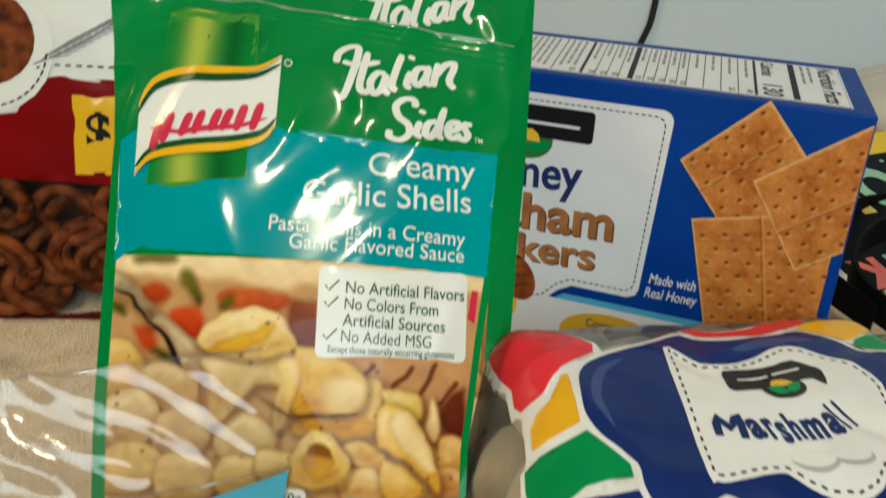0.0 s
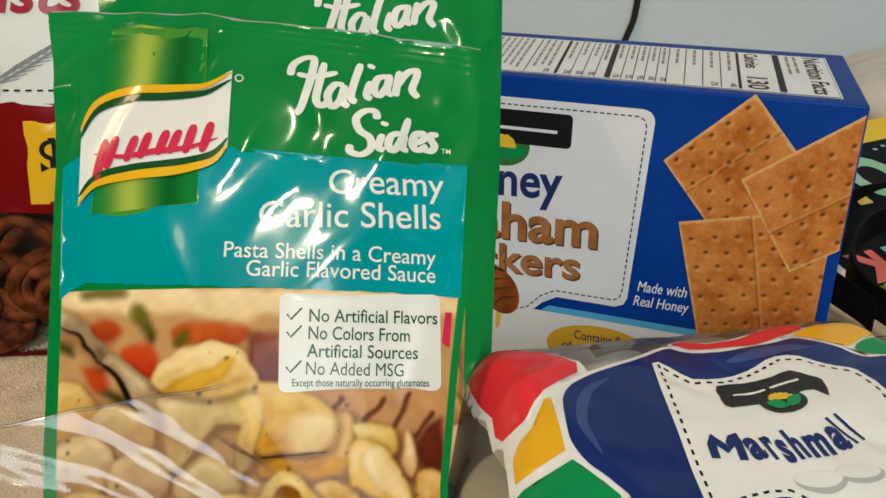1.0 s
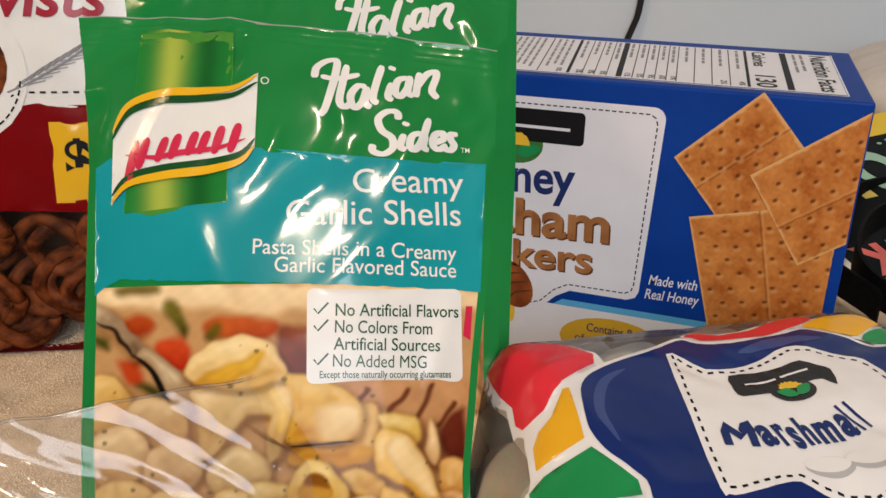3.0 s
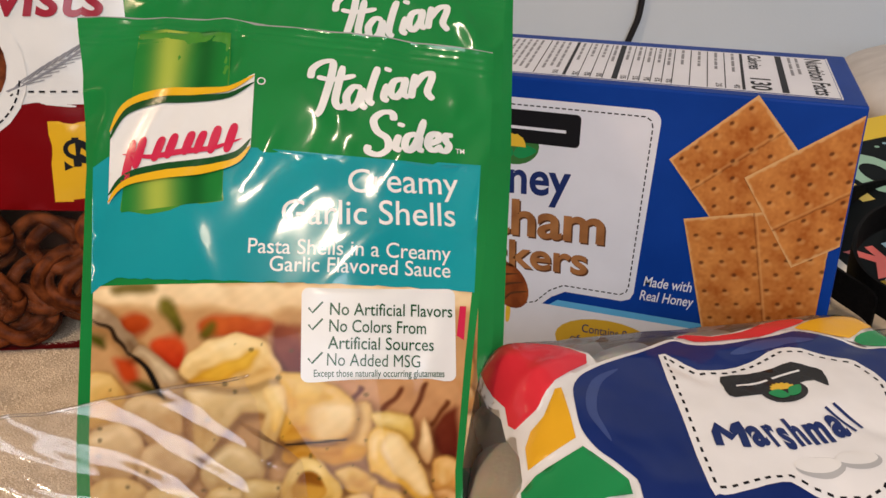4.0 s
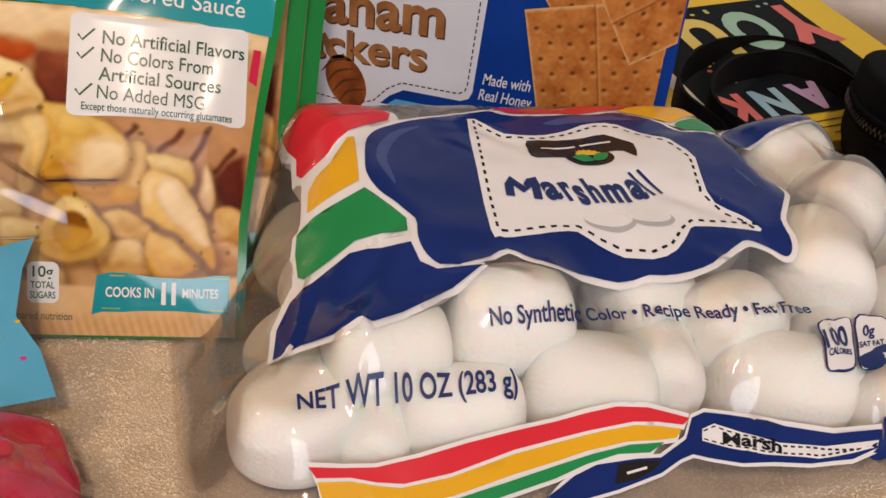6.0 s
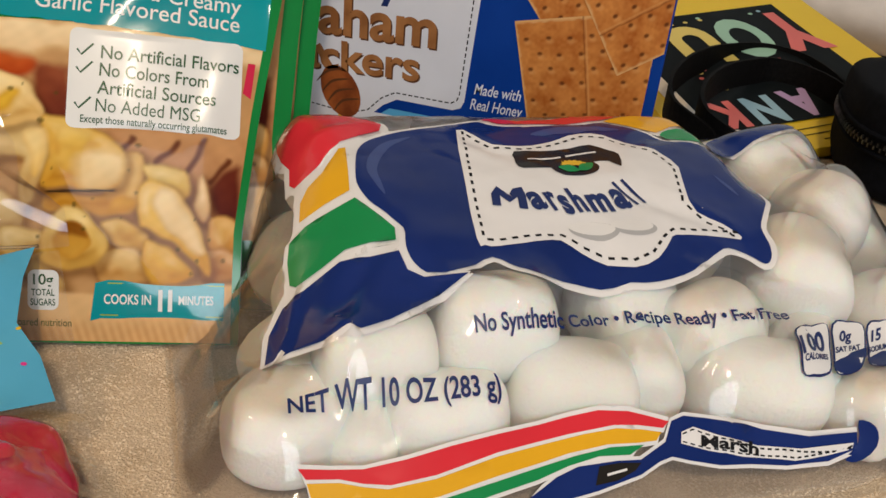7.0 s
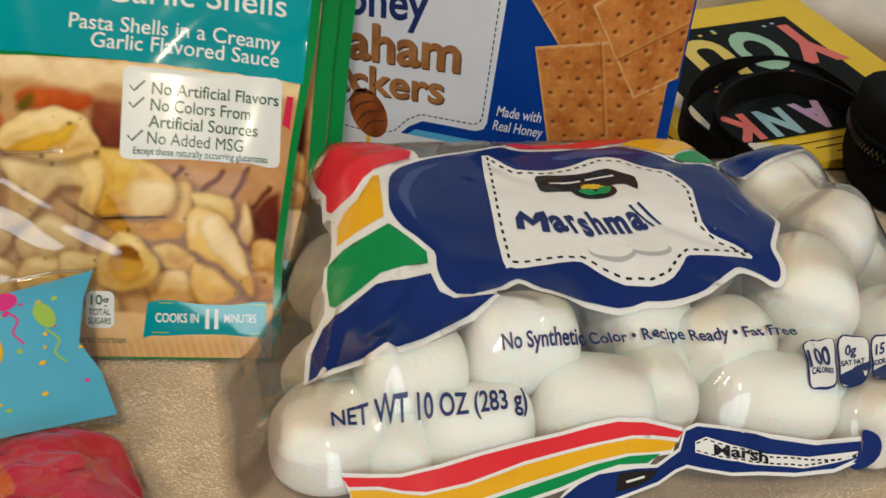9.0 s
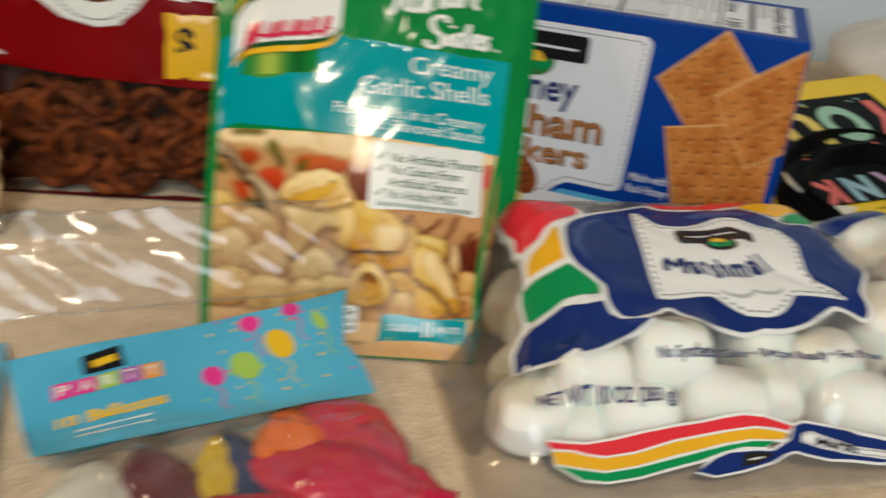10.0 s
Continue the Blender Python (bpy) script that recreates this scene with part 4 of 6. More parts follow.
        for k, (x, y, h) in enumerate(((-107.5, 132.6, 14), (-104, 136, 9.5), (-98, 137.2, 7.5), (-93.8, 138, 7.5), (-88.4, 139, 7.2), (-84.6, 139.2, 7), (-80, 140, 8.4), (-74.8, 140.6, 9))):
            printed("mark_stroke", o(rounded([(x - 1.8, y - h * 0.42), (x + 0.4, y - h * 0.48), (x + 2.6, y + h * 0.45), (x + 0.2, y + h * 0.5)], 4)), s, L + 1.7, P_RED, flag, 1.6)
        printed("mark_stroke", o(ribbon(curve([(-109.5, 136), (-100, 134.6), (-90, 136.2), (-80, 137.2), (-70.8, 140.4)]), 2.0, True)), s, L + 1.8, P_RED, flag, 1.6)
    # words
    for line in BRUSH_ITALIAN + BRUSH_SIDES:
        brush(o(curve(line, 6)), 2.6, s, L, P_WHITE, t)
    if full:
        wording("Creamy", (-36.5, 122.6), (-0.2, 123.4), 8.0, s, L, P_WHITE, t, 0.004)
        wording("Garlic Shells", (-57.5, 111.8), (-1.6, 112.2), 8.2, s, L, P_WHITE, t, 0.004)
        wording("Pasta Shells in a Creamy", (-67.8, 102.6), (-3.4, 100.8), 4.9, s, L, P_WHITE, t, 0.004)
        wording("Garlic Flavored Sauce", (-61, 96.8), (-3.6, 95.2), 4.9, s, L, P_WHITE, t, 0.004)
        L = 0.85
        c = printed("claims_panel", box2(-50.8, 62, -2.2, 91.4, 2.2), s, L, P_WHITE, t, 2.0, "white panel of dark green claims")
        for body, p0, p1, cap in (("No Artificial Flavors", (-42, 82.8), (-3.2, 82.2), 3.9), ("No Colors From", (-42.2, 77.6), (-11.8, 76.8), 3.9), ("Artificial Sources", (-42.6, 72.3), (-9.4, 71.5), 3.9), ("No Added MSG", (-42.8, 67.1), (-13.8, 66.3), 3.9), ("Except those naturally occurring glutamates", (-46.8, 63.7), (-6, 63.3), 2.2)):
            wording(body, p0, p1, cap, s, L + 0.5, P_DARK, c, 0.0 if "M" in body else 0.008)
        for y in (83.5, 78.2, 67.8):
            printed("tick_mark", ribbon([(-48.6, y + 1.6), (-47.4, y), (-44.2, y + 3.4)], 0.6), s, L + 0.15, P_DARK, c, 0)
        L = 0.85
        printed("registered_ring", oval(-65.6, 161.6, 1.4, 1.4, 0, 16), s, L, P_WHITE, t, 0)
        printed("registered_ring", oval(-65.6, 161.6, 1.0, 1.0, 0, 16), s, L + 0.1, P_GREEN, t, 0)
        wording("TM", (-0.8, 138), (2.2, 138), 1.6, s, L, P_WHITE, t, 0.01)
    return t


pouch(32, 0, 0, 1.0, "green pouch of creamy garlic pasta shells leaning back", True)
pouch(32, 21, 22, 5.0, "green pasta pouch standing behind the front one", False, 7.0)
pouch(32, 38, 17, 9.0, "green pasta pouch at the back of the row", False, 13.0)

# ---- the marshmallow bag ----
BAG_YAW = radians(34)
BU, BV = Vector((math.cos(BAG_YAW), math.sin(BAG_YAW), 0)), Vector((-math.sin(BAG_YAW), math.cos(BAG_YAW), 0))
BAG_PROFILE = [(130, 0), (136, 6), (146, 17), (158, 30), (170, 38), (190, 47.5), (215, 55), (243, 60), (256, 60), (266, 57.5), (278, 48), (288, 30), (297, 0)]
# creases of the film: u, v of both ends, half width, height
BAG_FOLDS = [(146, 200, 120, 172, 3.0, -1.6), (196, 160, 204, 190, 4.0, -1.6), (214, 150, 228, 158, 1.1, 1.0), (228, 158, 246, 163, 1.0, 1.0), (214, 212, 250, 187, 3.0, -1.0), (229, 212, 252, 190, 1.3, 0.6), (236, 236, 262, 246, 4.0, -1.6), (128, 240, 150, 252, 3.0, 1.2), (150, 184, 176, 170, 3.0, 1.2), (176, 240, 186, 228, 3.0, -1.0), (276, 160, 300, 176, 2.5, 1.6), (280, 214, 312, 226, 3.0, -2.0),
             (199, 150, 208, 172, 1.2, 1.2), (212, 146, 209, 164, 1.0, 1.0), (119, 196, 108, 168, 1.4, 1.6), (123, 176, 131, 160, 1.2, 1.4), (128, 172, 122, 152, 1.0, 0.9), (140, 178, 152, 181, 1.2, 1.4), (146, 175, 160, 178, 1.2, 1.2), (166, 176, 174, 166, 1.4, 0.9), (250, 150, 258, 166, 1.2, 1.0), (262, 186, 284, 206, 1.4, 1.0), (296, 240, 314, 214, 1.6, 1.3), (312, 246, 330, 226, 1.6, 1.2), (226, 180, 244, 176, 1.2, 1.0), (247, 178, 262, 170, 1.2, 0.9)]
# marshmallows that bear on the film: u, v, height of the centre, turn of the axis, its rise, radius, length
MALLOWS = [(112, 167, 11.5, 0, 90, 16.5, 23), (135, 174, 25, 3, 2, 13, 32), (168, 178, 28, -6, 3, 15.5, 35), (151, 161, 13, -6, 2, 13, 32), (186, 163, 15.5, -12, -3, 15, 36), (130, 161, 10, 70, 8, 9.5, 24), (240, 156, 16, -14, -5, 15, 42), (232, 171, 26, 20, 6, 14, 30),
           (272, 188, 31, 62, 12, 18, 38), (262, 163, 17, 40, 5, 13, 32), (298, 246, 42, 8, 6, 17, 36), (312, 214, 29, 62, 8, 16, 34), (298, 212, 38, 40, 10, 17, 34), (274, 145, 13, 30, 0, 13, 32), (300, 170, 21, 70, 8, 17, 34), (208, 167, 17, 75, 4, 13, 32), (210, 184, 28, 20, 0, 14, 30)]
MALLOWS_UNDER = [(205, 206, 32, 30, 15, 18, 34), (236, 208, 34, 10, 40, 18, 34), (130, 214, 22, 60, 10, 15, 28), (158, 222, 36, 10, 0, 16, 30), (192, 228, 39, 30, 10, 16, 30), (226, 234, 40, 20, 20, 16, 30), (260, 240, 40, 50, 0, 17, 32), (140, 250, 30, 20, 0, 14, 28), (175, 262, 38, 20, 0, 15, 28), (210, 266, 38, 0, 0, 15, 28), (245, 268, 38, 30, 0, 15, 28),
                 (285, 260, 38, 60, 0, 16, 30), (320, 262, 34, 10, 0, 15, 28), (318, 164, 15, 60, 0, 16, 30), (340, 190, 17, 20, 0, 15, 28), (124, 236, 20, 70, 10, 14, 28), (130, 262, 26, 30, 0, 13, 26), (118, 190, 15, 40, 10, 14, 28), (131, 273, 32, 20, 0, 14, 30), (158, 276, 36, 10, 0, 15, 30)]


def mallow_radius(s, r, h):
    """Radius of a marshmallow at s along its axis: straight flanks, soft rims."""
    return r * np.clip(1 - np.abs(2 * s / h) ** 3.8, 0, 1) ** 0.263


def smooth_step(x):
    x = np.clip(x, 0, 1)
    return x * x * (3 - 2 * x)


def bag_film_grid():
    """Heights of the film on a 1 mm grid: a skin drawn taut over the marshmallows."""
    u, v = np.meshgrid(np.arange(76, 381.0), np.arange(122, 305.0), indexing="ij")
    k = np.clip((v - 205) / 50, 0, 1)
    left = np.sin(np.pi / 2 * np.clip((u - 88 - 21 * k) / (60 - 40 * k), 0, 1))
    right = np.sin(np.pi / 2 * np.clip((358 - u) / 52, 0, 1))
    full = np.interp(v, [p[0] for p in BAG_PROFILE], [p[1] for p in BAG_PROFILE], 0, 0) * left * right
    # the printed cloud is filled out, the clear parts hang slack between the marshmallows
    print_edge = np.interp(u, [100, 135, 165, 185, 210, 240, 262], [178, 174, 184, 178, 174, 180, 196])
    slack = 1 - smooth_step((v - print_edge + 4) / 12) * smooth_step((274 - u) / 14)
    floor = full * (1 - 0.16 * slack)
    for cu, cv, cz, turn, rise, r, h in MALLOWS:
        q, e = radians(turn), radians(min(rise, 60))
        s = ((u - cu) * math.cos(q) + (v - cv) * math.sin(q)) / math.cos(e)
        w = -(u - cu) * math.sin(q) + (v - cv) * math.cos(q)
        rs = mallow_radius(s, r, h)
        top = cz + s * math.sin(e) + np.sqrt(np.clip(rs * rs - w * w, 0, None)) / math.cos(e) + 0.5
        inside_it = (np.abs(w) < rs) & (np.abs(s) < h / 2)
        if rise > 60:
            d = np.hypot(u - cu, v - cv)
            top, inside_it = cz + 0.5 + h / 2 * np.clip(1 - (d / r) ** 3.2, 0, 1) ** 0.31, d < r
        floor = np.maximum(floor, np.where(inside_it, top, 0))
    z = floor.copy()
    for _ in range(130):
        m = z.copy()
        m[1:-1, 1:-1] = (z[2:, 1:-1] + z[:-2, 1:-1] + z[1:-1, 2:] + z[1:-1, :-2]) / 4
        z = np.maximum(np.where(full > 0.5, z * 0.25 + m * 0.75, m * 0.9), floor)
    for _ in range(7):
        z[1:-1, 1:-1] = (z[2:, 1:-1] + z[:-2, 1:-1] + z[1:-1, 2:] + z[1:-1, :-2] + 2 * z[1:-1, 1:-1]) / 6
    return z


BAG_GRID = bag_film_grid().tolist()


def bag_surface(u, v, lift=0.0):
    gu, gv = min(max(u - 76, 0.0), 303.9), min(max(v - 122, 0.0), 181.9)
    i, j = int(gu), int(gv)
    fu, fv = gu - i, gv - j
    a, b = BAG_GRID[i], BAG_GRID[i + 1]
    h = (a[j] * (1 - fv) + a[j + 1] * fv) * (1 - fu) + (b[j] * (1 - fv) + b[j + 1] * fv) * fu
    soft = min(1.0, h / 12)
    h += soft * (0.7 * ripple(u, v, 2.0, 26.0) + 0.45 * ripple(u, v, 6.0, 11.0) + 0.20 * ripple(u, v, 9.0, 5.5) + 0.10 * ripple(u, v, 12.0, 3.0))
    for a0, b0, a1, b1, w, k in BAG_FOLDS:
        du, dv = a1 - a0, b1 - b0
        f = min(1.0, max(0.0, ((u - a0) * du + (v - b0) * dv) / (du * du + dv * dv)))
        r2 = ((u - a0 - du * f) ** 2 + (v - b0 - dv * f) ** 2) / (w * w)
        if r2 < 9:
            h += soft * k * math.exp(-r2) * math.sin(math.pi * (0.1 + 0.8 * f))
    tilt = max(0.0, (150 - v) / 20) * 0.8
    n = (Z3 * (1 - 0.5 * tilt) - BV * (0.3 + tilt)).normalized()
    return BU * u + BV * v + Z3 * max(h, 0.4) + n * (lift * 0.55)


def marshmallow_mesh(r, h, seed):
    """A lathe-turned pillow cylinder with soft rims, slightly uneven."""
    rnd = random.Random(seed)
    n, m, verts, faces = 36, 18, [], []
    sq, ph = rnd.uniform(0.0, 0.04), rnd.uniform(0, 6.28)
    for i in range(m + 1):
        z = -h / 2 * math.cos(math.pi * i / m)
        q = float(mallow_radius(np.float64(z), r, h))
        for k in range(n):
            a = 2 * math.pi * k / n
            w = q * (0.985 + sq * math.cos(2 * a + ph) + 0.025 * noise.noise(Vector((1.5 * math.cos(a), 1.5 * math.sin(a), z / 9 + seed))))
            verts.append(Vector((w * math.cos(a), w * math.sin(a), z * (0.97 + 0.03 * math.cos(a + ph)))))
    for i in range(m):
        faces += [(i * n + k, i * n + (k + 1) % n, (i + 1) * n + (k + 1) % n, (i + 1) * n + k) for k in range(n)]
    return verts, faces


def marshmallows():
    for k, (u, v, z, turn, rise, r, h) in enumerate(MALLOWS + MALLOWS_UNDER):
        c = BU * u + BV * v + Z3 * z
        m = Euler((0, radians(90 - rise), BAG_YAW + radians(turn))).to_matrix()
        verts, faces = marshmallow_mesh(r, h, k)
        # the film presses on them, the towel carries them
        pressed = []
        for p in verts:
            p = c + m @ p
            pu, pv = p.dot(BU), max(133.0, p.dot(BV))
            top = bag_surface(pu, pv).z - 0.6
            pressed.append(BU * pu + BV * pv + Z3 * max(0.7, min(p.z, top)))
        ob = part("marshmallow", pressed, faces, MALLOW)
        tagged(ob, "soft white cylindrical marshmallow inside the clear bag", "marshmallow", "marshmallows in the bag")


marshmallows()


def grown(loop, k):
    """The loop pushed outwards by k."""
    pts = [Vector(p) for p in loop]
    area = sum(a.x * b.y - b.x * a.y for a, b in zip(pts, pts[1:] + pts[:1]))
    sg = 1 if area > 0 else -1
    out = []
    for i, p in enumerate(pts):
        d = (pts[(i + 1) % len(pts)] - pts[i - 1]).normalized()
        out.append((p.x + d.y * k * sg, p.y - d.x * k * sg))
    return out


NAVY_CLOUD = rounded([(151.7, 241), (145.8, 238.3), (140.8, 232.1), (137.8, 220.4), (137.5, 214.3), (139.2, 208.4), (142.8, 202.5), (146.2, 196.6), (145.3, 189.8), (146.6, 185), (151.1, 181.2), (159.7, 181.0), (168, 184.6), (174.1, 180.2), (180, 177.2), (190, 177.2), (201.8, 175.9), (215.2, 175.8), (227.3, 177.9), (236.4, 182.6), (243.3, 185.5), (249.6, 184.2), (253.7, 180.4), (256.2, 181.4), (257.9, 186), (258.9, 192.3), (263.6, 198.4),
                      (268.6, 205), (268.8, 212), (266.8, 224), (264, 231), (257.4, 235.4), (250.3, 236.8), (246.6, 241), (238.9, 246.4), (233.1, 250.6), (224, 249.4), (215.6, 248), (206, 246.4), (197.3, 246.4), (189.6, 249.4), (186, 252.4), (181, 251.4), (172.6, 247.4), (160, 243.4)], 3)
NAME_LABEL = [(175.4, 244), (169.4, 215.6), (165.4, 190.8), (167, 188.6), (171, 188), (178.8, 188.8), (184.8, 189.5), (189.9, 189.1), (194.5, 184.9), (201.7, 182.1), (209.4, 179.8), (217.7, 182), (224, 187.3), (226.8, 189.2), (236.3, 188.6), (249.6, 188.6), (248.4, 190.8), (241.7, 196.2), (238.2, 202.7), (243.7, 219.3), (242, 228), (238.7, 231.9), (232, 235.5), (225.5, 239.4), (217.3, 240.6), (208.3, 236.9), (202.4, 234.8), (193.3, 233.2), (184.4, 234.4), (180.4, 241)]
UPPER_STRIPES = (("colour_stripe", B_RED, [(121.4, 266), (120.8, 258), (121, 250), (122.2, 241), (121.4, 235), (122.3, 231), (128.5, 230.4), (136.4, 236.8), (142.6, 240.2), (150, 243.6), (152, 249), (146, 258), (134, 266)]),
                 ("colour_stripe", B_YELLOW, [(135.4, 233.4), (137.4, 233.4), (136, 222), (135, 214.4), (128, 214.6), (121.4, 215.6), (122.7, 222.4), (125.2, 225.4), (129.5, 226.4)]),
                 ("colour_stripe", B_GREEN, [(118.1, 211.6), (122.5, 212.2), (129.4, 211.4), (135.8, 211), (144.1, 197.5), (143.3, 192.8), (137, 194.6), (130.4, 195.5), (124.1, 194.2), (117.4, 194.2), (116.2, 197), (116.8, 205.6)]),
                 ("colour_stripe", B_NAVY, [(107.2, 175.6), (109.5, 186), (113.6, 191.2), (119, 191.3), (128.4, 192.5), (136, 190.8), (143.1, 188.8), (144.4, 183.6), (148, 180.4), (159, 177.9), (151.6, 175.5), (143, 172.6), (136.8, 170), (129.8, 168.2), (119.7, 170.6), (113.6, 175.2)]),
                 ("colour_stripe", B_RED, [(187.6, 254.6), (189.8, 253.6), (192.3, 250.8), (199, 248.8), (211.4, 248.4), (221, 250.4), (232, 254.4), (240, 257.6), (238, 262), (226, 260), (217, 255.4), (208, 252.6), (200, 252.4), (192, 256.4)]),
                 ("colour_stripe", B_YELLOW, [(233, 253.4), (237.2, 250.6), (241.2, 246.8), (248.8, 244), (256, 247.6), (261, 248.8), (266, 254), (258, 259.6), (250, 258.6), (242, 257.2)]),
                 ("colour_stripe", B_GREEN, [(249.6, 242.6), (253, 238), (259, 236.4), (265, 237.4), (269, 243), (268, 251), (262, 247.2), (255, 246)]),
                 ("colour_stripe", B_NAVY, [(270.6, 243), (270, 237.6), (278, 238), (287, 240.4), (298, 243), (308, 246), (312, 251.4), (304, 252), (296, 251.6), (286, 254), (276, 251)]),
                 ("colour_stripe", B_GREEN, [(292, 255.4), (300, 253.8), (308, 253.8), (313, 257), (304, 260), (296, 260)]))
LOWER_STRIPES = ((B_RED, [(111.4, 147.9), (118.7, 147.2), (126.4, 146.3), (136.6, 146.1), (147.8, 146.6), (159.3, 146.9), (170.5, 148.2), (178.5, 148.3), (186.3, 147.9), (194.4, 147.1), (199.2, 146.9), (206.6, 145.8), (204.6, 144.9), (197, 145.3), (190.1, 145.4), (178, 145.8), (169.9, 145.6), (158.8, 144.2), (143.2, 142.6), (132.2, 142.6), (126, 143.8), (120.6, 145.4), (113, 146.2)]),
                 (B_YELLOW, [(113.1, 145.6), (120.5, 144.8), (125.9, 143.2), (131.4, 142), (143, 142), (158.8, 143.6), (169.8, 145), (182, 145.2), (190.8, 144.9), (197.9, 144.7), (204, 144.3), (202.1, 143), (196.4, 142.6), (188, 142.9), (177.3, 142.9), (169, 142.1), (158, 140.6), (143, 139), (131, 138.6), (122, 140.4), (114, 142.4)]),
                 (B_GREEN, [(114.6, 141.8), (122, 139.8), (131, 138), (143, 138.4), (158, 139.8), (168.7, 141.4), (178.8, 142.3), (188.7, 142.4), (198.2, 142.3), (193.7, 140.8), (185.2, 141.4), (176.8, 140.9), (168.2, 139.4), (156, 137.6), (143, 136), (131, 135.6), (122, 137)]))


def bag_left(v):
    return 90 + 21 * min(1.0, max(0.0, (v - 205) / 50))


def marshmallow_bag():
    t = thing("marshmallow_bag", BU * 225 + BV * 215, "clear plastic bag of marshmallows printed navy, red, yellow and green", "food bag")
    s = bag_surface
    part("film_top", *sheet(s, 84, 370, 240, 128, 299, 150), CLEAR, t)
    part("film_base", *sheet(lambda u, v: BU * u + BV * v + Z3 * 0.15, 86, 368, 20, 131, 296, 12), CLEAR, t)

    def seal(i, v):
        """The flat sealed end, puckered, standing up a little."""
        u = bag_left(v) + 6 - 10 * i
        rise = 0.10 * (v - 150) * i + 0.8 * ripple(u * 0.3, v, 1.0, 6.0) * i
        return BU * u + BV * v + Z3 * max(0.5 + 3.0 * i, s(bag_left(v) + 6 - 5 * i, v).z * (1 - 0.5 * i) + rise)
    part("end_seal", *sheet(seal, 0, 1, 12, 164, 284, 110), CLEAR_SEAL, t)
    white = lambda loop, lift, k=1.4: printed("white_underprint", grown(loop, k), s, lift, B_WHITE, t, 2.4)
    white(NAVY_CLOUD, 0.35, 1.7)
    white([(120, 266), (119.8, 250), (121, 240), (120.2, 232), (121.2, 222), (119.8, 214.5), (116.4, 208), (115, 196), (112, 192.4), (108.4, 187), (106.2, 175), (113, 174.2), (119.7, 169.4), (130, 167), (137, 168.8), (152, 174.4), (160, 177.6), (152, 182), (148, 186), (148, 196), (141, 208.5), (139.4, 216), (140, 222), (143, 232), (148, 238), (154, 242), (153, 250), (146, 259), (134, 267)], 0.12, 0.3)
    for k, (name, m, loop) in enumerate(UPPER_STRIPES):
        white(loop, 0.2 - 0.02 * k, 1.2)
        printed(name, rounded(loop, 2) if k > 3 else loop, s, 0.95, m, t, 2.0)
    n = printed("navy_cloud", NAVY_CLOUD, s, 0.9, B_NAVY, t, 2.0, "navy cloud-shaped print")
    # gleam on the cloud, put in as lighter navy strokes
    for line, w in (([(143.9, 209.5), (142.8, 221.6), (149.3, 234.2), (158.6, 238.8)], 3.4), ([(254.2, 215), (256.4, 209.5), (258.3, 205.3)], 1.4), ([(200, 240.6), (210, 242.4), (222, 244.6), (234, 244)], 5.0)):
        printed("cloud_gleam", ribbon(curve(line), w, True), s, 1.1, B_NAVY_GLEAM, n, 2.0)
    lb = printed("name_label", rounded(NAME_LABEL, 2), s, 1.3, B_WHITE, t, 2.0, "white label with dashed navy stitching")
    inner = grown(NAME_LABEL, -2.0)
    dashes(inner + inner[:1], s, 1.5, BLACK_INK, lb, 2.0, 1.6, 0.8)
    b = printed("brand_badge", rounded([(190.1, 230), (188.7, 225.5), (188.2, 222.6), (189.6, 220), (199.4, 220.1), (205.5, 221.5), (213.8, 223.3), (220.4, 223.9), (223.4, 220.4), (225.7, 227.5), (222.8, 230), (217.9, 233.2), (210.1, 231.3), (199.3, 229.6)], 2), s, 1.7, B_BLACK, lb, 2.0, "black badge with a plain white mark")
    printed("brand_bar", ribbon(curve([(192.6, 224.6), (199, 224.8), (204.5, 226)]), 0.8), s, 2.0, B_WHITE, b, 1.5)
    printed("brand_bar", ribbon(curve([(206.5, 226.6), (212, 227.8), (218, 228.8)]), 0.8), s, 2.0, B_WHITE, b, 1.5)
    printed("field_disc", oval(207.3, 220.6, 8.4, 5.2, 8), s, 1.72, B_BLACK, b, 2)
    printed("half_sun", [(207.6 + (4.4 + 0.7 * (k % 2)) * math.cos(math.pi * k / 16), 221 + (3.0 + 0.5 * (k % 2)) * math.sin(math.pi * k / 16)) for k in range(17)], s, 2.05, SUN_YELLOW, b, 2)
    printed("leaf_shape", rounded([(201.2, 220), (205.6, 221.2), (207.6, 218), (204, 217.4)]), s, 2.2, B_GREEN, b, 2)
    printed("leaf_shape", rounded([(214, 222.4), (209.4, 221.6), (207.6, 218), (211.6, 218.6)]), s, 2.2, B_GREEN, b, 2)
    # the name, in round hand-drawn letters that hop about the line
    printed("lettering", ribbon(curve([(175.4, 203.4), (177.0, 210.6)], 3) + curve([(180.4, 205.4), (184.4, 210), (183.0, 201.4)], 3), 2.5), s, 1.9, NAVY_TEXT, lb, 1.6)
    for ch, x0, x1, y, cap in (("a", 186.0, 190.8, 201.2, 10.0), ("r", 192.0, 195.0, 200.6, 10.4), ("s", 195.4, 198.8, 199.0, 10.2), ("h", 199.8, 203.6, 199.8, 9.4), ("m", 204.6, 212.0, 199.8, 10.0), ("a", 213.2, 218.6, 201.4, 10.4), ("l", 220.0, 221.0, 202.8, 9.6), ("l", 223.2, 224.2, 204.0, 9.2)):
        wording(ch, (x0, y), (x1, y + 0.5), cap, s, 1.95, NAVY_TEXT, lb, 0.04)
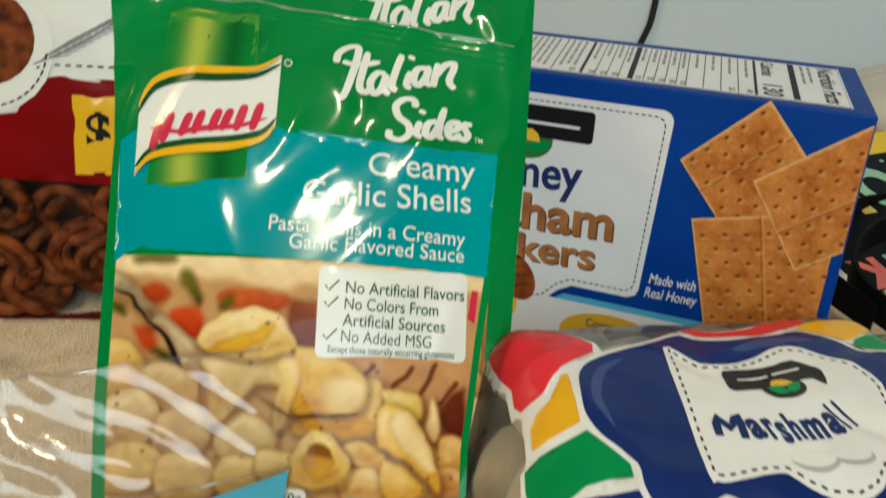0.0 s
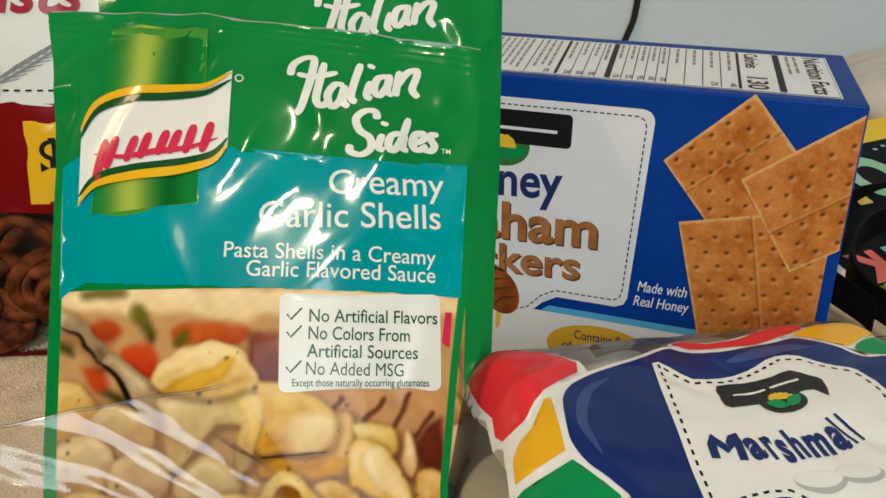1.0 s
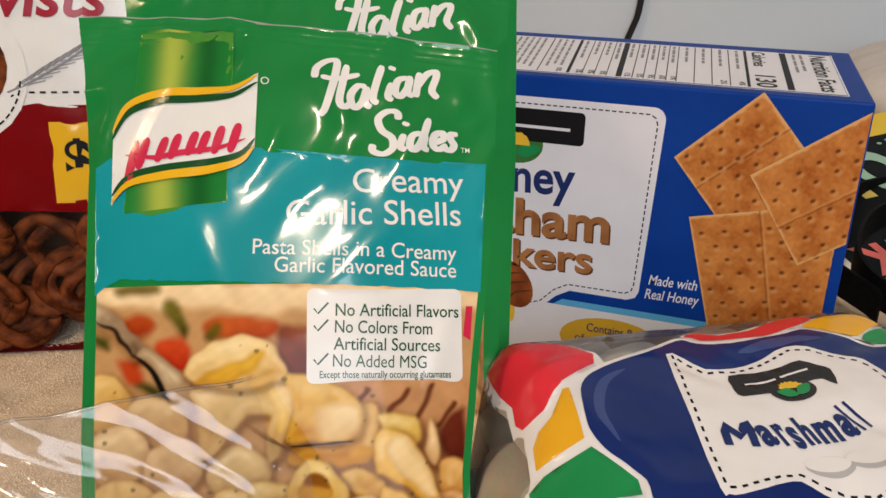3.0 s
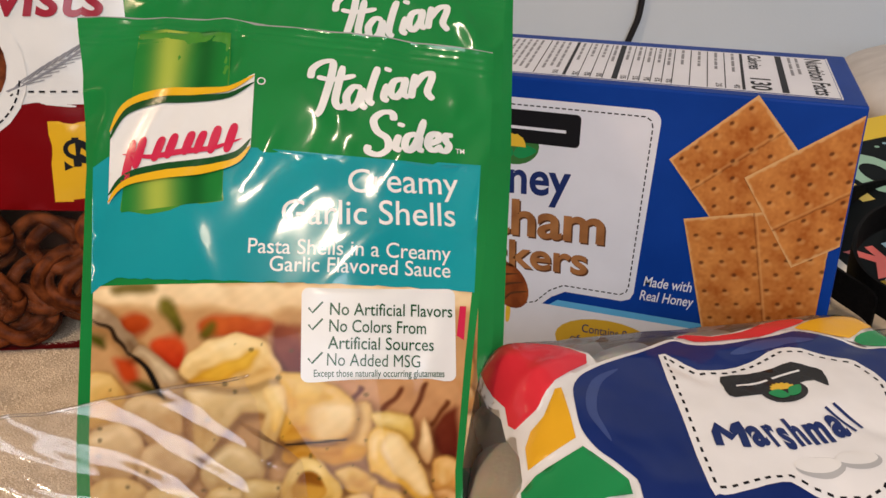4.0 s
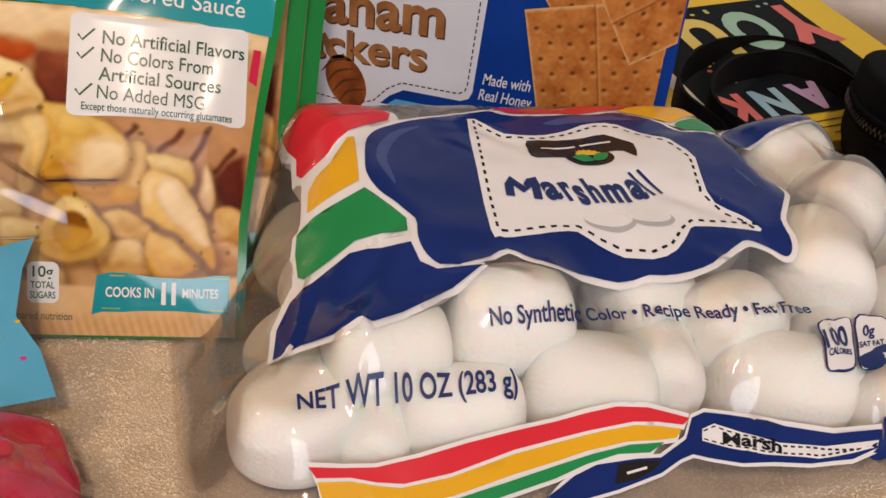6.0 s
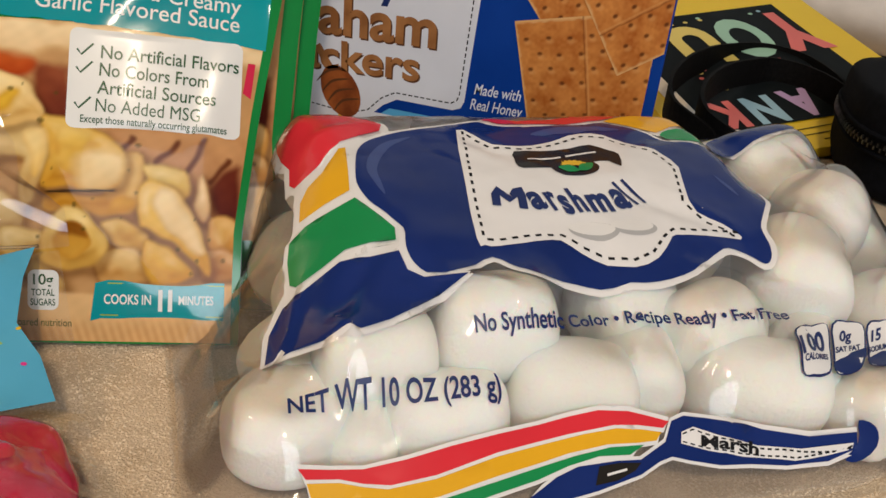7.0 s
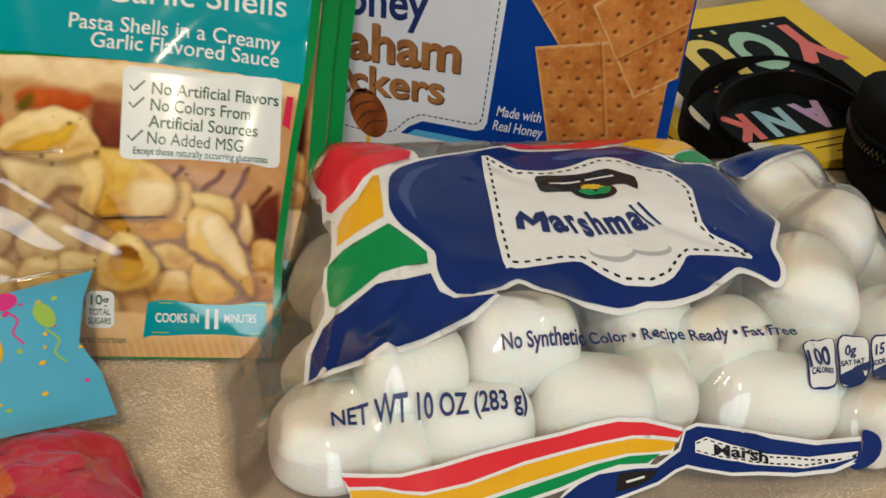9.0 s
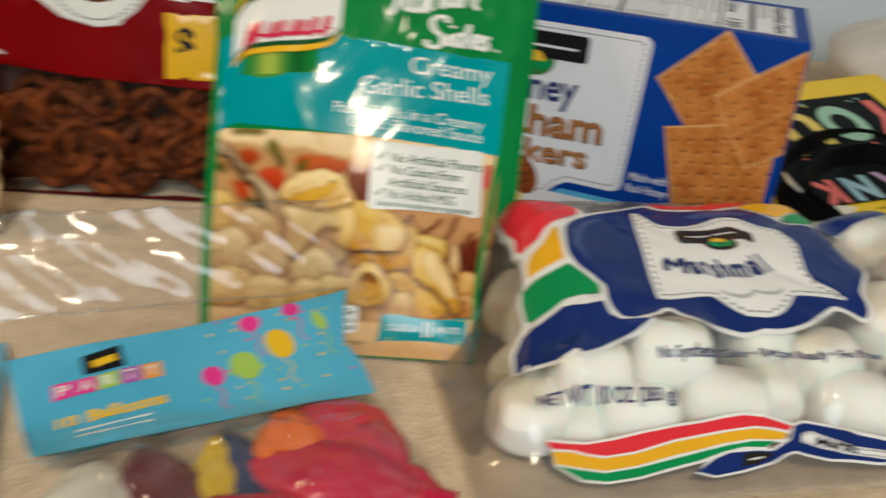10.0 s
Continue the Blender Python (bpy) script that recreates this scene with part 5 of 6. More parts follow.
    for cx, cy, rx, ry in ((201.4, 192.2, 7.8, 3.4), (214.6, 192.6, 7.2, 3.0)):
        printed("printed_marshmallow", oval(cx, cy, rx, ry, -4), s, 1.55 + (cx > 205) * 0.1, B_GREY, lb, 3)
        printed("printed_marshmallow_face", oval(cx - 0.4, cy + 0.8, rx * 0.94, ry * 0.74, -4), s, 1.7 + (cx > 205) * 0.1, WHITE, lb, 3)
    wording("No Synthetic Color • Recipe Ready • Fat Free", (157.9, 165.3), (253, 163.9), 3.0, s, 0.4, NAVY_TEXT, t, 0.02, path=[(157.9, 165.3), (162.3, 164.7), (166.8, 164.2), (171.4, 163.8), (176.1, 163.5), (181.2, 163.7), (187.3, 165.7), (193.7, 167.6), (199.2, 168.1), (203.7, 166.7), (208.8, 166.2), (213.6, 165.3), (217.8, 163.5), (221.6, 161.2), (226, 159.9), (231.3, 159.6), (237.3, 159.9), (244.5, 161.3), (253, 163.9)])
    wording("NET WT 10 OZ (283 g)", (110.4, 157.3), (162.0, 153.1), 4.3, s, 0.4, NAVY_TEXT, t, 0.02)
    for k, (m, loop) in enumerate(LOWER_STRIPES):
        printed("white_underprint", grown(loop, 0.7), s, 0.4 - 0.04 * k, B_WHITE, t, 3.0)
        printed("colour_stripe", loop, s, 0.7, m, t, 3.0)
    low_loop = [(165, 136.4), (169.4, 138), (173.1, 139.4), (179.2, 140.5), (189.8, 140.2), (196.5, 139.9), (204.7, 142.7), (207.3, 145.8), (210.9, 146.2), (217.4, 144.8), (231.4, 139.9), (245, 137), (258.3, 134.9), (258.4, 133), (250.2, 133.2), (244.8, 133.6), (237.7, 134), (227.4, 135.6), (218.8, 136.8), (210.6, 138.8), (205.8, 140), (202, 139.4), (195.8, 137.4), (183.5, 135.8), (172, 135)]
    printed("white_underprint", grown(low_loop, 0.6), s, 0.45, B_WHITE, t, 3.0)
    low = printed("lower_cloud", low_loop, s, 0.8, B_NAVY, t, 2.4)
    strip = [(209.6, 143.8), (213.1, 144.2), (219.9, 141.4), (229.5, 138.1), (242.3, 135.8), (257.4, 134), (257, 133.4), (250.2, 134), (244.7, 134.2), (240.1, 134.4), (235.8, 135.2), (225.6, 137), (216.1, 139.8), (209, 142)]
    l2 = printed("lower_label", strip, s, 1.05, B_WHITE, low, 2.0)
    wording("Marsh", (214.4, 140.9), (229.6, 136.6), 1.7, s, 1.5, BLACK_INK, l2, 0.03)
    inner = grown(strip, -0.4)
    dashes(inner + inner[:1], s, 1.25, BLACK_INK, l2, 1.2, 1.0, 0.25)
    bb = printed("brand_badge", [(182.8, 136.8), (184.7, 139.8), (190.6, 139.8), (196.4, 139.4), (194.3, 138.2), (189, 137)], s, 1.05, B_BLACK, low, 2)
    printed("brand_bar", ribbon([(186.4, 138.2), (192, 138.6)], 0.4), s, 1.2, B_WHITE, bb, 0)
    printed("folded_print", rounded([(258.8, 136.2), (262, 133.4), (262.6, 131.2), (258, 131.6), (255, 132.8), (258.4, 133.6)], 3), s, 1.0, B_NAVY, t, 2)
    # three nutrient icons
    icons = ([(252, 160), (258.6, 161.4), (264.6, 161.5), (260.4, 154), (255.4, 146.6), (251.6, 144.7), (247.7, 144.5), (244.6, 145.8), (248.5, 153.4)],
             [(266.3, 161.6), (271.7, 162.1), (276.8, 160.5), (273.5, 154.2), (265.8, 146.6), (259.6, 145.3), (256.6, 146.6), (261.2, 153.8)],
             [(278, 160.4), (282.5, 160.9), (285.3, 159.7), (281.7, 153.1), (274.6, 146.3), (270.9, 145.8), (269, 147.6), (274, 154)])
    for k, f in enumerate(icons):
        q = printed("nutrient_frame", rounded(f, 3), s, 0.4, NAVY_TEXT, t, 1.6)
        printed("nutrient_face", rounded(grown(f, -0.5), 3), s, 0.7, B_WHITE, q, 1.6)
        for body, p0, p1, cap in ((("100", (247.3, 150), (257.6, 152.7), 5.6), ("CALORIES", (246.5, 147.8), (256, 149.4), 1.6)), (("0g", (265.0, 156), (269.6, 156.4), 3.0), ("SAT FAT", (260.6, 151.9), (270.6, 153.2), 1.7)), (("15", (276.4, 155.6), (280, 156), 2.8), ("SODIUM", (272.6, 151.9), (280, 152.8), 1.7)))[k]:
            wording(body, p0, p1, cap, s, 1.0, NAVY_TEXT, q, 0.03, lean=0.9)
        if k:
            printed("daily_value_bar", rounded(grown([f[3], f[4], f[5], f[6], tuple(Vector(f[6]).lerp(Vector(f[7]), 0.4))], -0.3), 2), s, 0.8, NAVY_TEXT, q, 2)


marshmallow_bag()

# ---- the pretzel bag ----
PY, PL = radians(28), radians(8)
PX, PZ = Vector((math.cos(PY), math.sin(PY), 0)), Vector((-math.sin(PY) * math.sin(PL), math.cos(PY) * math.sin(PL), math.cos(PL)))
PNORM = PX.cross(PZ).normalized()
PRETZEL_BASE = Vector((-242, 322, 0))


def pretzel_surface(x, z, lift=0.0):
    q, r = (x + 15) / 88, (z - 92) / 98
    h = 10 * max(0.0, 1 - q * q) ** 0.7 * max(0.0, 1 - r * r) ** 0.5 - 8
    h += 0.8 * ripple(x, z, 11.0, 22.0) + (0.5 * ripple(x, z, 15.0, 9.0) if z > 100 else 0.2 * ripple(x, z, 15.0, 9.0))
    return PRETZEL_BASE + PX * x + PZ * z + PNORM * (h + lift)


def pretzel_bag():
    t = thing("pretzel_bag", PRETZEL_BASE - PX * 15, "bag of pretzel twists with a dark red band and clear window", "snack bag")
    s = pretzel_surface
    part("front_film", *sheet(s, -111, 72, 60, 0, 188, 66), CLEAR_THIN, t)
    part("back_film", *sheet(lambda x, z: s(x, z) - PNORM * (24 + 14 * math.sin(math.pi * (x + 111) / 183)), -111, 72, 16, 0, 188, 16), BROWN_DARK, t)
    part("side_fold", *sheet(lambda x, z: s(-111, z) - PNORM * 26 * x, 0, 1, 2, 0, 188, 20), R_RED, t)
    part("side_fold", *sheet(lambda x, z: s(72, z) - PNORM * 26 * x, 0, 1, 2, 0, 188, 20), R_RED, t)
    part("bottom_fold", *sheet(lambda x, d: s(x, 0.4) - PNORM * 30 * d, -111, 72, 12, 0, 1, 2), R_RED, t)
    wt = printed("white_top", [(-111, 78), (72, 70), (72, 188), (-111, 188)], s, 0.25, P_WHITE, t, 5, "white upper print")
    red = [(-111, 73), (-60, 69), (0, 66.5), (72, 62), (72, 114.5), (-18, 114.5), (-27, 113), (-33, 106), (-37, 98), (-50, 96), (-68, 100), (-80, 108), (-111, 109)]
    rb = printed("red_band", red, s, 0.55, R_RED, t, 4, "dark red printed band")
    disc = printed("white_disc", oval(-50, 127, 30, 30), s, 0.8, P_WHITE, t, 4)
    printed("pretzel_picture", oval(-50, 130, 22, 21), s, 1.0, PRETZEL, disc, 4)
    dashes([(-50 + 27 * math.cos(radians(a)), 127 + 27 * math.sin(radians(a))) for a in range(180, 361, 6)], s, 1.0, BLACK_INK, disc, 2.2, 1.6, 0.8)
    dashes([(-29, 112), (-27.5, 117.5), (-25, 119.2), (70, 119)], s, 0.8, BLACK_INK, wt, 2.6, 2.0, 0.8)
    yl = printed("price_patch", box2(-13.5, 71, 24, 106.5), s, 0.8, P_YELLOW, rb, 4, "yellow price patch")
    wording("$", (-8, 84), (2.5, 84), 15, s, 1.0, BLACK_INK, yl, 0.03)
    wording("Twists", (-52, 151), (14, 151), 17, s, 0.8, R_TEXT, wt, 0.02, 0.2)
    ear = printed("wheat_ear", ribbon(curve([(-34, 117), (-18, 124), (-4, 132), (10, 142)]), 0.9), s, 0.8, GREY_INK, wt, 3)
    for k in range(11):
        x, y = -26 + 3.2 * k, 120.6 + 1.9 * k
        for dy in (1, -1):
            printed("wheat_grain", rounded([(x, y), (x + 2.4, y + 1.6 + 0.9 * dy), (x + 5.2, y + 3.0 + 1.6 * dy), (x + 2.6, y + 1.0 + 0.6 * dy)], 3), s, 0.82, GREY_INK, ear, 0)
            printed("wheat_awn", ribbon([(x + 4, y + 2.4 + dy), (x + 13, y + 6.5 + 3.0 * dy)], 0.35), s, 0.84, GREY_INK, ear, 0)
    rnd = random.Random(21)
    for k in range(46):
        x, z = rnd.uniform(-100, 30), 9 + 50 * ((k * 0.618) % 1.0)
        r, deep = rnd.uniform(10.5, 13), rnd.choice((5, 6, 9, 14))
        c = s(x, z) - PNORM * deep
        m = Euler((rnd.uniform(-0.5, 0.5), rnd.uniform(-0.5, 0.5), 0)).to_matrix()
        ring = []
        for i in range(25):
            q = 2 * math.pi * i / 24
            p = m @ Vector((r * (1 + 0.15 * math.cos(2 * q)) * math.cos(q), r * math.sin(q), 0.8 * math.sin(3 * q)))
            ring.append(c + PX * p.x + PZ * p.y + PNORM * p.z)
        low = min(p.z for p in ring)
        ring = [p + Z3 * max(0.0, 4.0 - low) for p in ring]
        ob = tube(ring, 3.3, PRETZEL, "pretzel", None, 8)
        tagged(ob, "small brown looped pretzel behind the clear window", "pretzel", "pretzels in the bag")


pretzel_bag()

# ---- the balloon bag ----
LA = radians(43.3)
LE, LU, LU2 = Vector((math.cos(LA), math.sin(LA), 0)), Vector((-0.633, 0.672, 0.384)), Vector((-0.40, 0.42, 0.81))
LO = Vector((-90, 222, 28))
LN = LE.cross(LU).normalized()


def balloon_surface(a, b, lift=0.0):
    p = LO + LE * a + (LU2 if b > 0 else LU) * b
    k = min(1.0, max(0.0, (-b - 45) / 30))
    if k:
        flat = LO + LE * a + LU * -50
        flat += Vector((LU.x, LU.y, 0)).normalized() * (b + 50)
        edge = min(1.0, max(0.0, (6 - a) / 22), max(0.0, (b + 135) / 25), 1.0)
        flat.z = 3 + 15 * math.sin(math.pi / 2 * max(0.0, edge))
        p = p.lerp(flat, k)
    wob = 1.6 if b > 2 else (1.6 if b > -48 else 1.9)
    h = wob * ripple(a, b, 31.0, 20.0) + 0.45 * wob * ripple(a, b, 35.0, 9.0)
    if b < -52:
        h += min(1.0, (-52 - b) / 6) * (1.4 - abs(4.6 * ripple(a, b, 39.0, 12.0)) + 0.8 * ripple(a, b, 43.0, 4.5) - 0.7 * abs(ripple(a, b, 45.0, 6.0)))
    if b > 2:
        k2 = min(1.0, (b - 2) / 8)
        h = k2 * (3.0 * ripple(a * 0.8 + 0.9 * b, b * 0.3 - 0.2 * a, 33.0, 10.0) + 1.0 * ripple(a * 0.6 + b, b * 0.2 - 0.1 * a, 37.0, 5.0))
    return p + LN * (h + lift)


def balloon_mesh(c, r, along, turn, seed, hgt):
    verts, faces, n, m = [], [], 48, 28
    d = Vector((math.cos(turn), math.sin(turn), 0))
    e = Vector((-d.y, d.x, 0))
    for i in range(m + 1):
        f = i / m
        w = r * (math.sin(math.pi * min(1.0, f * 1.22)) ** 0.7 if f < 0.78 else 0.22 + 0.10 * math.sin((f - 0.78) * 20)) if 0 < f < 1 else 0.6
        w = max(w, r * 0.2 if 0 < f else 0.5)
        for k in range(n):
            q = 2 * math.pi * k / n
            w2 = w * (1 + 0.16 * noise.noise(Vector((f * 5 + seed, 1.6 * math.cos(q), 1.6 * math.sin(q)))) - 0.22 * abs(noise.noise(Vector((f * 3 + seed, 3.4 * math.cos(q), 3.4 * math.sin(q))))))
            verts.append(c + d * (f - 0.5) * along + e * w2 * math.cos(q) + Z3 * w2 * hgt * math.sin(q))
    for i in range(m):
        faces += [(i * n + k, i * n + (k + 1) % n, (i + 1) * n + (k + 1) % n, (i + 1) * n + k) for k in range(n)]
    faces += [tuple(range(n))[::-1], tuple(range(m * n, m * n + n))]
    return verts, faces


def balloon_bag():
    t = thing("balloon_bag", LO + LE * -62 + LU * -60 - Z3 * 5, "clear bag of party balloons with a sky-blue printed band", "balloon bag")
    s = balloon_surface
    t.location.z = 0.001
    part("clear_flap", *sheet(s, -130, 10, 120, 0.5, 40, 34), CLEAR_STIFF, t, "crinkled clear plastic flap")
    tube([s(-130 + 2 * i, 40) for i in range(71)], 0.5, CLEAR_STIFF, "flap_edge", t, 6)
    tube([s(-128 + 2 * i, 1.5) for i in range(66)], 0.5, CLEAR_STIFF, "flap_edge", t, 6)
    part("clear_pocket", *sheet(s, -128, 7, 130, -136, -0.5, 130), BALLOON_FILM, t, "clear plastic pocket").visible_shadow = False
    band = [(1, 1), (-30, -5), (-67, -10), (-100, -14), (-126, -17.5), (-121, -45), (-117, -67.5), (-85, -63), (-53, -58.5), (-25, -54), (0.5, -50), (-1.5, -36), (-6, -24), (-3, -10)]
    bb = printed("printed_band", band, s, 0.5, L_BLUE, t, 4, "sky-blue band with printed balloons")
    lg = printed("brand_patch", [(-101.5, -19), (-88.5, -15.8), (-87, -25), (-101, -27)], s, 0.75, BLACK_INK, bb, 4)
    printed("brand_bar", ribbon([(-98, -23), (-90, -20.8)], 3.0), s, 0.95, L_YELLOW, lg, 0)
    for k, (ch, m) in enumerate(zip("PARTY", (L_PINK, L_PINK, L_LIME, L_PURPLE, L_ORANGE))):
        x, y = -111 + k * 7.4, -36.4 + k * 1.05
        tile = printed("letter_tile", [(x, y), (x + 6.9, y + 0.9), (x + 6.4, y + 7.6), (x - 0.3, y + 6.6)], s, 0.75, m, bb, 4)
        wording(ch, (x + 1.6, y + 1.6), (x + 5.2, y + 2.0), 4.2, s, 0.95, WHITE, tile, 0.03)
    wording("10", (-110, -48), (-103, -47.2), 4.4, s, 0.75, L_YELLOW, bb, 0.04)
    wording("Balloons", (-100, -46.8), (-74, -42.6), 4.6, s, 0.75, L_YELLOW, bb, 0.04)
    for y in (-51, -55):
        printed("small_print_bar", ribbon([(-104, y), (-80, y + 3.4)], 1.3), s, 0.75, WHITE, bb, 4)
    rnd = random.Random(8)
    for cx, cy, rx, ry, m in ((-57.4, -34, 4.0, 4.6, L_PINK), (-45.3, -31, 5.6, 6.6, L_LIME), (-31, -22.5, 5.4, 6.8, L_YELLOW), (-41, -12, 4.2, 3.6, L_PINK), (-24, -7, 3.6, 3.2, L_PINK), (-14, -14, 2.6, 4.5, L_LIME)):
        bl = printed("printed_balloon", oval(cx, cy, rx, ry, 20), s, 0.75, m, bb, 4)
        printed("printed_string", ribbon(curve([(cx, cy - ry), (cx + 3, cy - ry - 4), (cx + 1.5, cy - ry - 8), (cx + 4, cy - ry - 12)]), 0.6), s, 0.7, m, bl, 4)
    for k in range(40):
        x, y = rnd.uniform(-62, -4), rnd.uniform(-48, -6)
        printed("printed_confetti", oval(x, y - 0.1 * abs(x) + 4, rnd.uniform(0.5, 1.2), rnd.uniform(0.4, 0.9), rnd.uniform(0, 180), 7), s, 0.72, rnd.choice((L_YELLOW, L_PINK, L_LIME, L_YELLOW)), bb, 0)
    printed("red_dot", oval(-12.4, -77.9, 3.1, 3.1), s, 0.6, P_RED, t, 1.5)
    reds, maroon, orange, navy, yellow, cream, teal = (rubber(n, c) for n, c in (("red_rubber", (0.55, 0.007, 0.055)), ("maroon_rubber", (0.12, 0.012, 0.025)), ("orange_rubber", (0.80, 0.17, 0.015)), ("navy_rubber", (0.015, 0.035, 0.12)), ("yellow_rubber", (0.70, 0.50, 0.03)), ("cream_rubber", (0.72, 0.70, 0.60)), ("teal_rubber", (0.01, 0.22, 0.26))))
    spots = ((-12, -76, 17, 66, -62, reds, "red"), (-22, -96, 18, 70, -30, reds, "red"), (-37, -82, 14, 62, -96, orange, "orange"), (-53, -84, 9, 56, -84, navy, "navy"), (-63, -86, 7, 52, -96, yellow, "yellow"), (-79, -88, 14, 60, -80, maroon, "maroon"), (-103, -92, 15, 58, -100, cream, "cream"),
             (-58, -108, 15, 64, 8, reds, "red"), (-36, -118, 13, 52, 0, navy, "navy"), (-84, -118, 14, 50, 30, orange, "orange"), (-110, -120, 12, 40, -90, teal, "teal"), (-92, -108, 12, 48, 10, cream, "cream"))
    for k, (a, b, r, ln, turn, m, word) in enumerate(spots):
        c = balloon_surface(a, b)
        c.z = (6, 9, 8.5, 6.5, 7.5, 6, 6.5, 9.5, 6, 5, 5, 8)[k]
        ob = part("balloon", *balloon_mesh(c, r, ln, LA + radians(turn), k, 0.36), m)
        low = min(v.co.z for v in ob.data.vertices)
        ob.location.z = 0.0008 - low if low < 0.0008 else 0.0
        tagged(ob, "flat uninflated %s rubber balloon inside the bag" % word, "balloon", "balloons in the bag")


balloon_bag()

# ---- the gift bag, the case and its strap ----
GT, GR = radians(15), radians(35)
GO = Vector((98, 563, 9))
G1 = Vector((math.cos(GR), math.sin(GR) * math.cos(GT), math.sin(GR) * math.sin(GT)))
G2 = Vector((-math.sin(GR), math.cos(GR) * math.cos(GT), math.cos(GR) * math.sin(GT)))
GN = G1.cross(G2).normalized()


def gift_surface(x, y, lift=0.0):
    return GO + G1 * x + G2 * y + GN * (lift + 0.8 * ripple(x, y, 41.0, 60.0))


def gift_bag():
    t = thing("gift_bag", (80, 620, 0), "yellow paper gift bag with a black thank-you panel, lying upside down", "gift bag")
    s = gift_surface
    x0, x1, y0, y1 = -30, 148, -46, 150
    part("front_panel", *sheet(s, x0, x1, 24, y0, y1, 24), G_YELLOW, t)
    ring = [(x0, y0), (x1, y0), (x1, y1), (x0, y1)]
    for (ax, ay), (bx, by) in zip(ring, ring[1:] + ring[:1]):
        v, f = sheet(lambda i, j: (lambda p: Vector((p.x, p.y, max(0.3, p.z) * (1 - j) + 0.2 * j)))(s(ax + (bx - ax) * i, ay + (by - ay) * i)), 0, 1, 16, 0, 1, 2)
        part("side_gusset", v, f, G_YELLOW, t)
    pn = printed("black_panel", box2(-8, -19, 121, 122), s, 0.4, G_BLACK, t, 12, "black panel with pastel letters")
    cols = [ink("pastel_" + n, c, 0.45) for n, c in (("coral", (0.72, 0.16, 0.14)), ("mint", (0.33, 0.56, 0.42)), ("sand", (0.74, 0.58, 0.14)), ("sky", (0.30, 0.48, 0.56)), ("lilac", (0.50, 0.34, 0.56)))]
    for ch, xa, xb, ya, cap, m in (("Y", 128, 92, 106, 50, cols[0]), ("O", 90, 56, 104, 48, cols[1]), ("U", 52, 20, 102, 46, cols[2]), ("T", 118, 102, 13, 26, cols[1]), ("H", 96, 78, 12, 26, cols[2]), ("A", 72, 50, 11, 26, cols[4]), ("N", 44, 24, 10, 26, cols[3]), ("K", 18, -2, 10, 26, cols[0])):
        wording(ch, (xa, ya), (xb, ya), cap, s, 0.8, m, pn, 0.05, name="panel_letter")
    rnd = random.Random(4)
    for k in range(18):
        printed("confetti_dot", oval(rnd.uniform(-8, 116), rnd.choice((rnd.uniform(108, 118), rnd.uniform(22, 50))), 1.8, 1.6, 0, 8), s, 0.7, rnd.choice(cols), pn, 0)
    for k in range(3):
        printed("fold_line", ribbon([(30 + k * 10, -27 - k * 6), (100, -26 - k * 6)], 0.8), s, 0.4, G_BLACK, t, 0)
    printed("white_border", box2(-18, -24, -8, 60), s, 0.5, P_PLATE, t, 12)
    printed("paper_tag", [(2, -20), (-6, -38), (-2, -42), (16, -24)], s, 2.4, P_PLATE, t, 0)


gift_bag()


